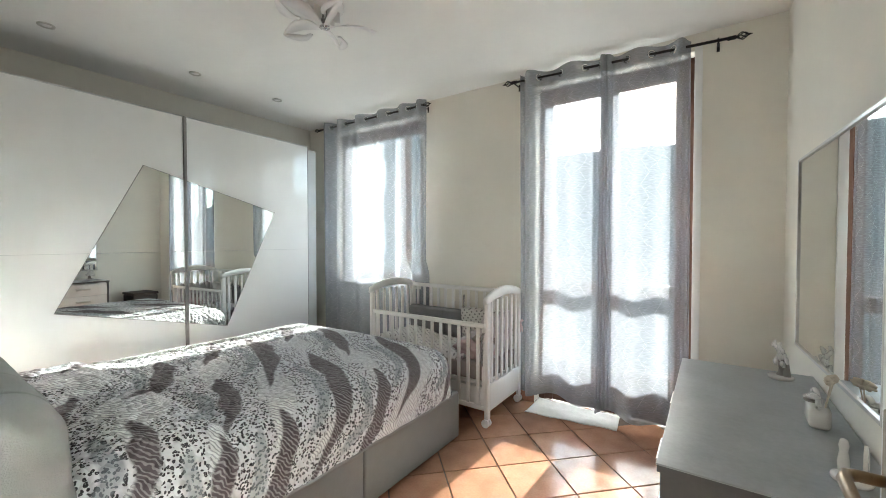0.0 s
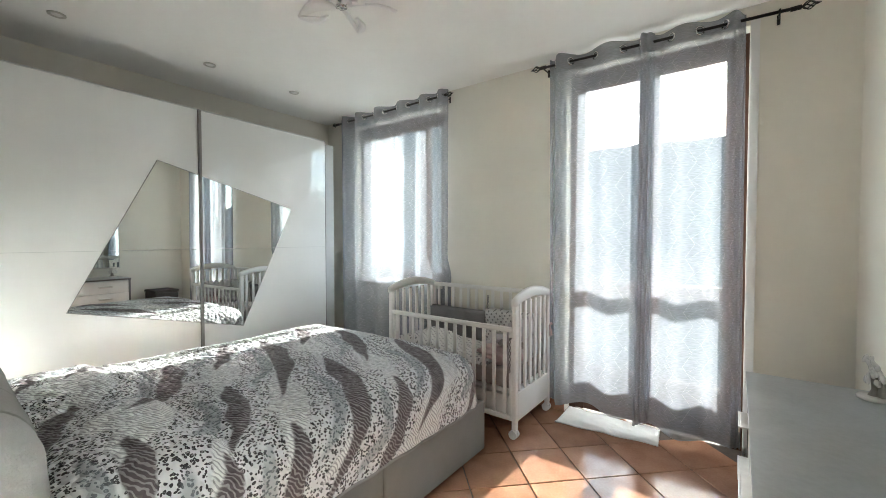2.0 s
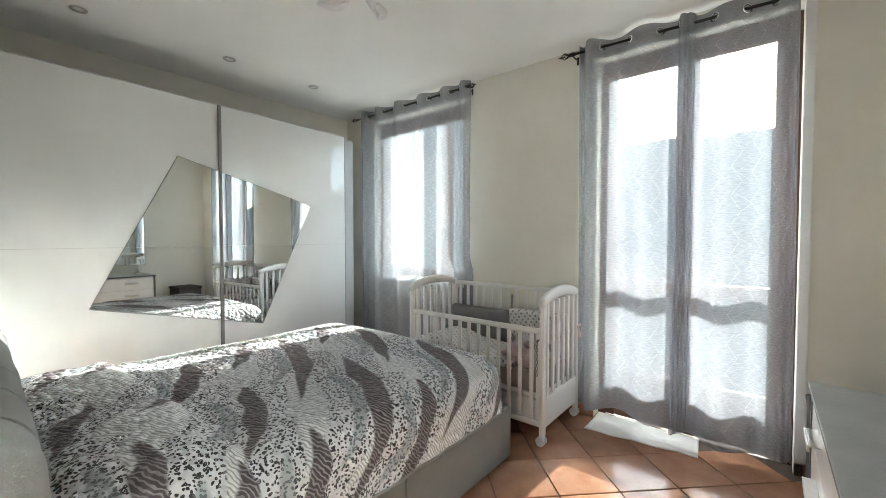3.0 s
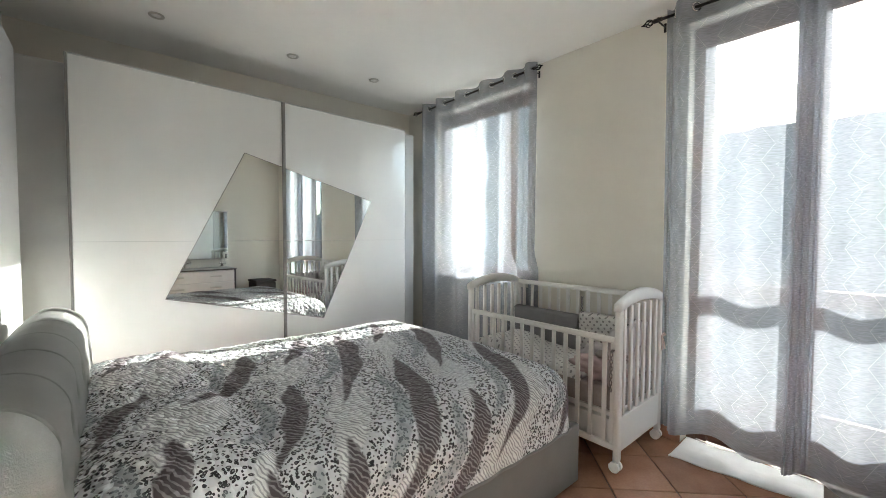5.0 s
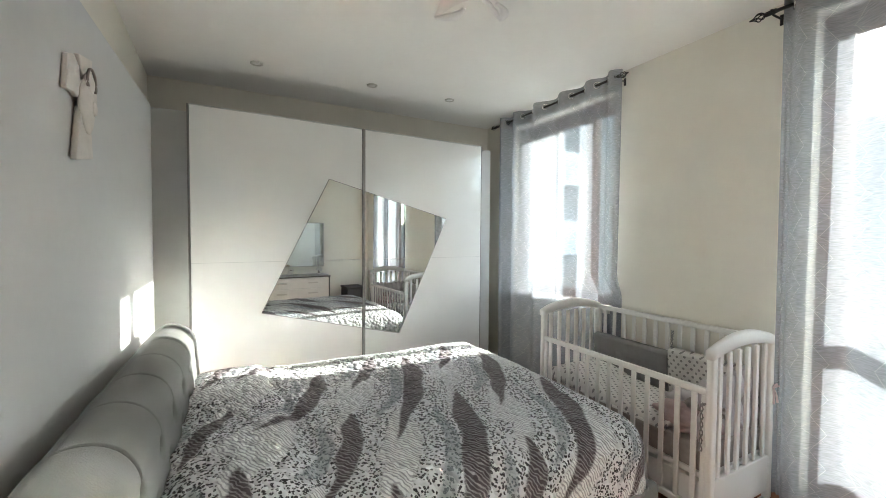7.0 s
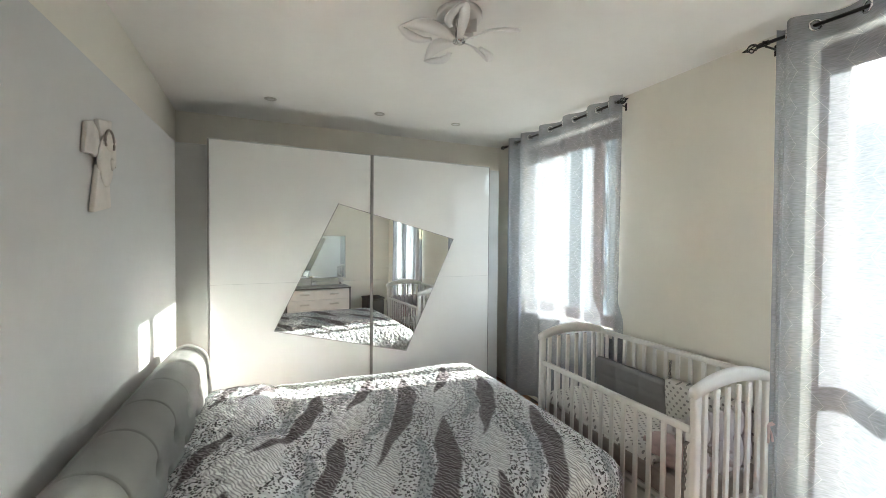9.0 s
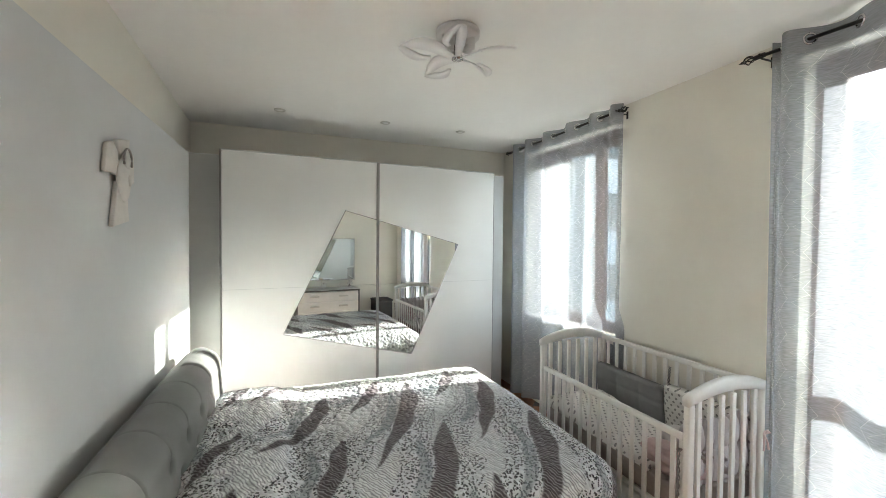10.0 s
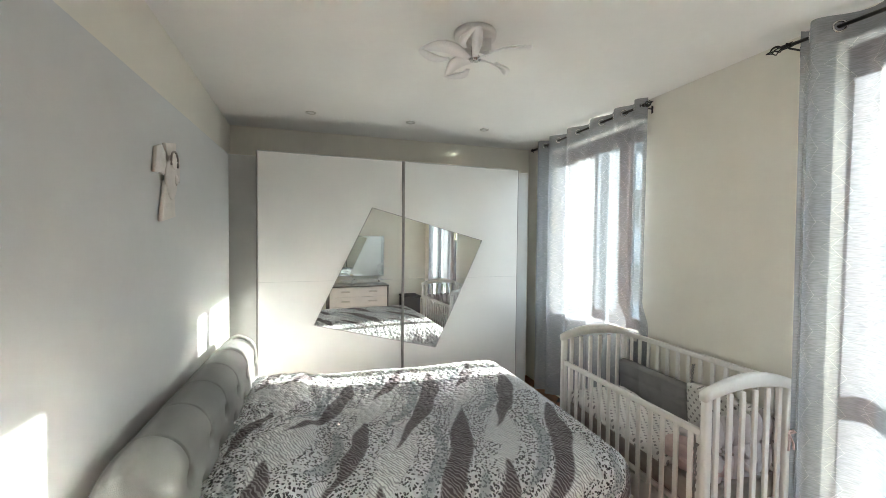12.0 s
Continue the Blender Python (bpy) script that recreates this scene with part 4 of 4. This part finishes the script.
df = thing("reed_diffuser", (0.163, 1.918, DZ), "white porcelain pouch-shaped reed diffuser with roses and a rattan flower", "diffuser")
fx, fy = 0.163, 1.918
bm = box(-0.026, 0.026, -0.044, 0.044, 0.0, 0.072, 0.016, 4)
for v in bm.verts:  # a soft pouch: bulged below, drawn in above, its back higher than its lip
    k = v.co.z / 0.072
    v.co.y *= 1.0 - 0.12 * k * k
    v.co.z += 0.012 * k * (v.co.y / 0.05)
    v.co += Vector((fx, fy, DZ))
obs = [smooth(part("vase", bm, PORCELAIN))]
ring = bmesh.new()
add_tube(ring, [(fx - 0.004, fy + 0.010 + 0.040 * math.cos(a), DZ + 0.066 + 0.040 * math.sin(a)) for a in [math.pi * (-0.08 + 1.16 * q / 20) for q in range(21)]], 0.0075, 8)
obs.append(smooth(part("hoop", ring, PORCELAIN)))
for k, (dy, dz) in enumerate(((0.020, 0.080), (-0.004, 0.090), (0.006, 0.076), (-0.024, 0.096))):
    petals = bmesh.new()
    for turn in range(3):
        rr = 0.006 + 0.0045 * turn
        add_tube(petals, [(fx - 0.014 + rr * math.cos(q * 0.7), fy + dy + rr * math.sin(q * 0.7), DZ + dz + 0.004 - 0.003 * turn) for q in range(10)], 0.0042, 6)
    obs.append(smooth(part("rose", petals, TAUPE if k == 2 else PORCELAIN)))
for dx, dy in ((0.012, -0.010), (0.018, -0.002), (0.015, -0.018)):
    obs.append(part("reed", tube([(fx + 0.01, fy - 0.02, DZ + 0.05), (fx + dx + 0.01, fy + dy - 0.025, DZ + 0.150)], 0.0018, 6), REED))
fl = bmesh.new()
for k in range(9):
    a = math.tau * k / 9
    add_tube(fl, [(fx + 0.022, fy - 0.035, DZ + 0.152), (fx + 0.022 + 0.012 * math.cos(a), fy - 0.035 + 0.018 * math.cos(a), DZ + 0.156 + 0.008 * math.sin(a)), (fx + 0.022 + 0.016 * math.cos(a), fy - 0.035 + 0.034 * math.cos(a), DZ + 0.154 + 0.015 * math.sin(a))], [0.004, 0.009, 0.003], 8)
obs.append(smooth(part("flower", fl, REED)))
under(df, obs)

fg = thing("figurine", (0.167, 1.594, DZ), "small white porcelain figurine with a raised fin on a flat base", "figurine")
obs = [smooth(part("base", lathe([(0.034, 0), (0.038, 0.004), (0.036, 0.011), (0.028, 0.014)], (0.167, 1.584, DZ)), PORCELAIN)),
       smooth(part("body", lathe([(0.011, 0.012), (0.012, 0.035), (0.008, 0.062), (0.010, 0.074), (0.007, 0.088), (0.002, 0.091)], (0.157, 1.604, DZ)), PORCELAIN))]
bm = outline_plate([(-0.016, 0.0), (0.016, 0.0), (0.015, 0.045), (0.006, 0.08), (-0.003, 0.086), (-0.012, 0.065)], 0.008, 0.002)
bm.transform(pose(0.192, 1.574, DZ + 0.011, 0, 0, 70))
obs.append(part("fin", bm, PORCELAIN))
under(fg, obs)

bx = box(-0.18, 0.18, 2.80, 3.12, 0.0, 0.50, 0.02, 3)
st = thing("storage_box", (0.0, 2.96, 0), "plain black storage box beside the dresser", "box")
under(st, [part("body", bx, DARKGAP), part("lid", box(-0.188, 0.188, 2.792, 3.128, 0.5005, 0.535, 0.010, 2), DARKGAP)])

# ---- open door at the entrance ----
dl = thing("room_door", (0.145, 0.72, 0), "white panelled door standing open with a brass lever", "door")
obs = [part("leaf", box(0.092, 0.132, 0.315, 1.105, 0.008, 2.06, 0.003), DOORWHITE)]
lv = bmesh.new()
add_box(lv, 0.0865, 0.0915, 1.035, 1.078, 0.88, 1.10, 0.002)
obs.append(part("rose_plate", lv, BRONZE))
hd = bmesh.new()
add_tube(hd, [(0.088, 1.056, 1.008), (0.058, 1.056, 1.008), (0.047, 1.051, 1.008), (0.042, 1.037, 1.007), (0.042, 0.985, 1.002), (0.044, 0.945, 0.998)], [0.008, 0.008, 0.0085, 0.0085, 0.008, 0.007], 12)
obs.append(smooth(part("lever", hd, BRONZE)))
under(dl, obs)
trim = bmesh.new()
for a in ((-0.69, -0.62, 0, 2.17), (-0.62, 0.20, 2.10, 2.17)):
    add_box(trim, a[0], a[1], 0.3025, 0.316, a[2], a[3], 0.003)
structure(part("door_trim", trim, DOORWHITE), "white door casing", "trim")

# ---- cloth on the floor by the french door ----


def floor_cloth():
    a, b, c, d = Vector((-1.288, 3.135, 0)), Vector((-0.638, 3.21, 0)), Vector((-0.66, 3.43, 0)), Vector((-1.285, 3.43, 0))

    def place(i, j):
        p = a.lerp(b, i).lerp(d.lerp(c, i), j)
        z = 0.005 + 0.007 * max(0, noise.noise(Vector((p.x * 9, p.y * 14, 0)))) + 0.02 * max(0, j - 0.5) * (1 + noise.noise(Vector((p.x * 8, 2, 2))))
        return (p.x, p.y + 0.006 * math.sin(i * 17), z), (p.x, p.y)
    bm = sheet(60, 20, place)
    r = bmesh.ops.extrude_face_region(bm, geom=list(bm.faces))
    for g in r["geom"]:
        if isinstance(g, bmesh.types.BMVert):
            g.co.z = 0.001
    bmesh.ops.recalc_face_normals(bm, faces=bm.faces)
    return bm


tagged(smooth(part("floor_cloth", floor_cloth(), BATHMAT)), "crumpled white cloth laid along the french door", "cloth")

# ---- angel plaque ----
PX, PZ, PY = -2.24, 1.695, 0.3035
pl = thing("angel_plaque", (PX, PY, PZ), "white plaster angel plaque shaped like a cross", "plaque")
obs = []


def plate(name, pts, y, th, bev=0.004):
    bm = outline_plate(pts, th, bev)
    bm.transform(Matrix.Translation((PX, PY + y, PZ)))
    obs.append(smooth(part(name, bm, PLASTER)))


plate("skirt", ((0.094, -0.004), (-0.077, 0.026), (-0.062, 0.13), (-0.045, 0.19), (0.04, 0.19), (0.057, 0.13)), 0.002, 0.020)
plate("wing", ((0.132, 0.334), (0.078, 0.352), (0.034, 0.325), (0.02, 0.27), (0.05, 0.215), (0.085, 0.222), (0.157, 0.213)), 0.001, 0.017)
plate("wing", ((-0.03, 0.30), (-0.095, 0.328), (-0.157, 0.338), (-0.154, 0.204), (-0.105, 0.222), (-0.04, 0.21)), 0.001, 0.017)
plate("top_arm", ((0.042, 0.368), (-0.097, 0.396), (-0.084, 0.318), (-0.02, 0.29), (0.022, 0.322)), 0.003, 0.018)
bm = blob((PX - 0.020, PY + 0.020, PZ + 0.205), (0.070, 0.016, 0.100), 0.05, 3, 3)
obs.append(smooth(part("body", bm, PLASTER)))
bm = blob((PX - 0.026, PY + 0.026, PZ + 0.288), (0.036, 0.016, 0.040), 0.03, 3, 5)
obs.append(smooth(part("head", bm, PLASTER)))
bm = blob((PX - 0.045, PY + 0.034, PZ + 0.205), (0.020, 0.010, 0.026), 0.1, 3, 7)
obs.append(smooth(part("arms", bm, PLASTER)))
halo = bmesh.new()
add_tube(halo, [(PX - 0.030 + 0.046 * math.cos(a), PY + 0.034, PZ + 0.292 + 0.050 * math.sin(a)) for a in [math.pi * (-0.15 + 1.3 * q / 18) for q in range(19)]], 0.0045, 8)
obs.append(smooth(part("halo", halo, TAUPE, label="thin grey wire halo")))
under(pl, obs)

# ---- ceiling lamp: petals round a hub ----
LX, LY = -1.945, 1.775
lamp = thing("ceiling_lamp", (LX, LY, H), "white flower-shaped ceiling lamp with curved petal loops", "lamp")
obs = [smooth(part("canopy", lathe([(0.108, -0.001), (0.108, -0.026), (0.102, -0.032), (0.02, -0.034)], (LX, LY, H), 32), WHITEGLOW)),
       smooth(part("hub", lathe([(0.020, -0.033), (0.020, -0.120), (0.030, -0.124), (0.030, -0.136), (0.010, -0.140)], (LX, LY, H), 24), CHROME, label="chromed hub"))]


def petal(turn, tip):
    """A leaf-shaped loop of flat acrylic: a broad curved blade out to the tip and a short hook that turns back from it."""
    bm = bmesh.new()

    def ribbon(line):
        """line: (centre, half width, lift of the outer edge) along the ribbon."""
        rows = []
        for k, (p, half, lift) in enumerate(line):
            a, b = line[max(k - 1, 0)][0], line[min(k + 1, len(line) - 1)][0]
            way = (b - a).normalized()
            side = way.cross(Vector((0, 0, 1))).normalized() * half
            up = Vector((0, 0, lift))
            rows.append([bm.verts.new(p + side - up), bm.verts.new(p - side + up), bm.verts.new(p - side + up + Vector((0, 0, 0.007))), bm.verts.new(p + side - up + Vector((0, 0, 0.007)))])
        for a, b in zip(rows, rows[1:]):
            for k in range(4):
                bm.faces.new((a[k], a[(k + 1) % 4], b[(k + 1) % 4], b[k]))
        bm.faces.new(rows[0])
        bm.faces.new(rows[-1][::-1])

    blade, hook = [], []
    for k in range(25):
        q = k / 24
        blade.append((Vector((0.012 + 0.278 * q, 0.014 * math.sin(math.pi * q) ** 1.1, -0.140 + 0.040 * math.sin(math.pi * q * 0.9) + tip * q)), 0.007 + 0.019 * math.sin(math.pi * q ** 0.85) ** 0.9, 0.016 * math.sin(math.pi * q)))
    end = blade[-1][0]
    for k in range(17):
        q = k / 16
        hook.append((end + Vector((-0.165 * q, -0.056 * math.sin(q * 2.3), -0.010 * math.sin(q * 2.4))), 0.010 + 0.012 * math.sin(math.pi * min(1.0, q * 1.15)), -0.006 * math.sin(math.pi * q)))
    ribbon(blade)
    ribbon(hook)
    bmesh.ops.recalc_face_normals(bm, faces=bm.faces)
    bm.transform(pose(LX, LY, H, 0, 0, turn))
    return smooth(part("petal", bm, ACRYLIC))


for k in range(5):
    obs.append(petal(50 + 72 * k, 0.008 if k % 2 else 0.002))
for k in range(8):  # upright ribs under the canopy
    rib = box(0.022, 0.085, -0.002, 0.002, -0.095, -0.0345, 0.001, 1)
    rib.transform(pose(LX, LY, H, 0, 0, 45 * k + 10))
    obs.append(part("rib", rib, WHITEGLOW))
under(lamp, obs)

# ---- recessed spots ----
spot = thing("ceiling_spot", (-3.56, 0.93, H), "small recessed ceiling spotlight with a metal ring", "spotlight", "ceiling spots")
ring = lathe([(0.028, -0.001), (0.044, -0.001), (0.043, -0.007), (0.034, -0.009), (0.029, -0.003)], (0, 0, 0), 24)
o1 = smooth(part("ring", ring, STEEL, spot))
o2 = smooth(part("lens", lathe([(0.027, -0.001), (0.026, -0.0035), (0.01, -0.005)], (0, 0, 0), 20), WHITEGLOW, spot))
for y in (1.788, 2.511):
    copy_thing(spot, Matrix.Translation((-3.56, y, H)))

# ---- outside ----
structure(part("wall_lower", box(X0 - 0.15, X1 + 0.2, -0.01, Y1 + WT, -3.4, -0.205), RENDER), "plain rendered lower storey", "wall")
structure(part("wall_lower", box(-1.2, 0.89, -1.74, -0.012, -3.4, -0.205), RENDER), "plain rendered lower storey", "wall")
gr = bmesh.new()
bmesh.ops.create_grid(gr, x_segments=8, y_segments=8, size=1500)
structure(part("ground", gr, GROUND), "grey paved ground far below the window", "ground").location = (0, 0, -3.4)
structure(part("balcony", box(-1.9, 0.4, Y1 + WT, Y1 + WT + 0.45, -0.2, -0.02, 0.01), CONCRETE), "concrete balcony slab", "balcony")


def ridge():
    def place(i, j):
        x = -420 + 840 * i
        y = 190 + 160 * j
        top = 66 + 14 * math.sin(i * 5.5 + 0.6) + 9 * noise.noise(Vector((i * 7, 0, 0)))
        z = -3.4 + top * math.sin(min(1.0, j * 1.35) * math.pi / 2) + 4 * noise.noise(Vector((x / 18, y / 18, 0)))
        return (x, y, z), (i, j)
    return sheet(120, 40, place)


structure(part("backdrop", ridge(), HILL), "wooded hill beyond the houses", "backdrop")


def house(x0, x1, y0, y1, h, label):
    hs = thing("house", ((x0 + x1) / 2, (y0 + y1) / 2, -3.4), label, "house")
    o = [part("wall", box(x0, x1, y0, y1, -3.4, h), RENDER)]
    bm = bmesh.new()
    xm = (x0 + x1) / 2
    a = [bm.verts.new(p) for p in ((x0 - 0.5, y0 - 0.5, h), (x1 + 0.5, y0 - 0.5, h), (xm, y0 - 0.5, h + 1.8), (x0 - 0.5, y1 + 0.5, h), (x1 + 0.5, y1 + 0.5, h), (xm, y1 + 0.5, h + 1.8))]
    for f in ((0, 1, 2), (3, 5, 4), (0, 2, 5, 3), (1, 4, 5, 2), (0, 3, 4, 1)):
        bm.faces.new([a[k] for k in f])
    bmesh.ops.recalc_face_normals(bm, faces=bm.faces)
    o.append(part("roof", bm, ROOF))
    for k in range(3):
        for z in (-2.2, 0.7, 3.6):
            y = y0 + (y1 - y0) * (k + 0.5) / 3
            o.append(part("window", box(x1 - 0.02, x1 + 0.03, y - 0.5, y + 0.5, z, z + 1.4, 0.01), CARCASS))
    under(hs, o)


house(-24, -12.5, 11, 24, 8.5, "cream rendered house with a tiled roof across the yard")

sh = thing("shutter", (-3.61, 3.73, 0.86), "grey painted louvred shutter leaf half closed outside", "shutter")
obs = []
bm = bmesh.new()
# carried above the opening's head to block a sun streak on the wardrobe
for b in ((-3.80, -3.74, 0.86, 2.62), (-3.48, -3.42, 0.86, 2.62), (-3.74, -3.48, 2.50, 2.62), (-3.74, -3.48, 0.86, 0.95)):
    add_box(bm, b[0], b[1], 3.715, 3.75, b[2], b[3], 0.003)
obs.append(part("shutter_frame", bm, CARCASS))
for k in range(30):
    z = 0.96 + k * 0.052
    s = box(-3.739, -3.481, -0.004, 0.004, -0.028, 0.028, 0.001, 1)
    s.transform(pose(0, 3.732, z + 0.02, 40))
    obs.append(part("louvre", s, CARCASS))
under(sh, obs)

# ---- floor tiles ----
S = 0.3232
bm = box(-S / 2 + 0.003, S / 2 - 0.003, -S / 2 + 0.003, S / 2 - 0.003, -0.009, 0.0, 0.0025, 1)
tile_mesh = bpy.data.meshes.new("tile")
bm.to_mesh(tile_mesh)
bm.free()
tile_mesh.materials.append(TILE)
D = S / math.sqrt(2)
rt = random.Random(11)
for i in range(-24, 25):
    for j in range(-24, 25):
        x, y = -1.133 + D * i, 2.819 - D + D * j
        if (i + j) % 2 or not (X0 - 0.05 < x < X1 + 0.1 and 0.22 < y < Y1 + 0.1):
            continue
        t = new("tile", tile_mesh)
        t.parent = floor
        t.matrix_basis = pose(x, y, rt.uniform(-0.0006, 0.0), 0, 0, 45 + 90 * rt.randrange(4))
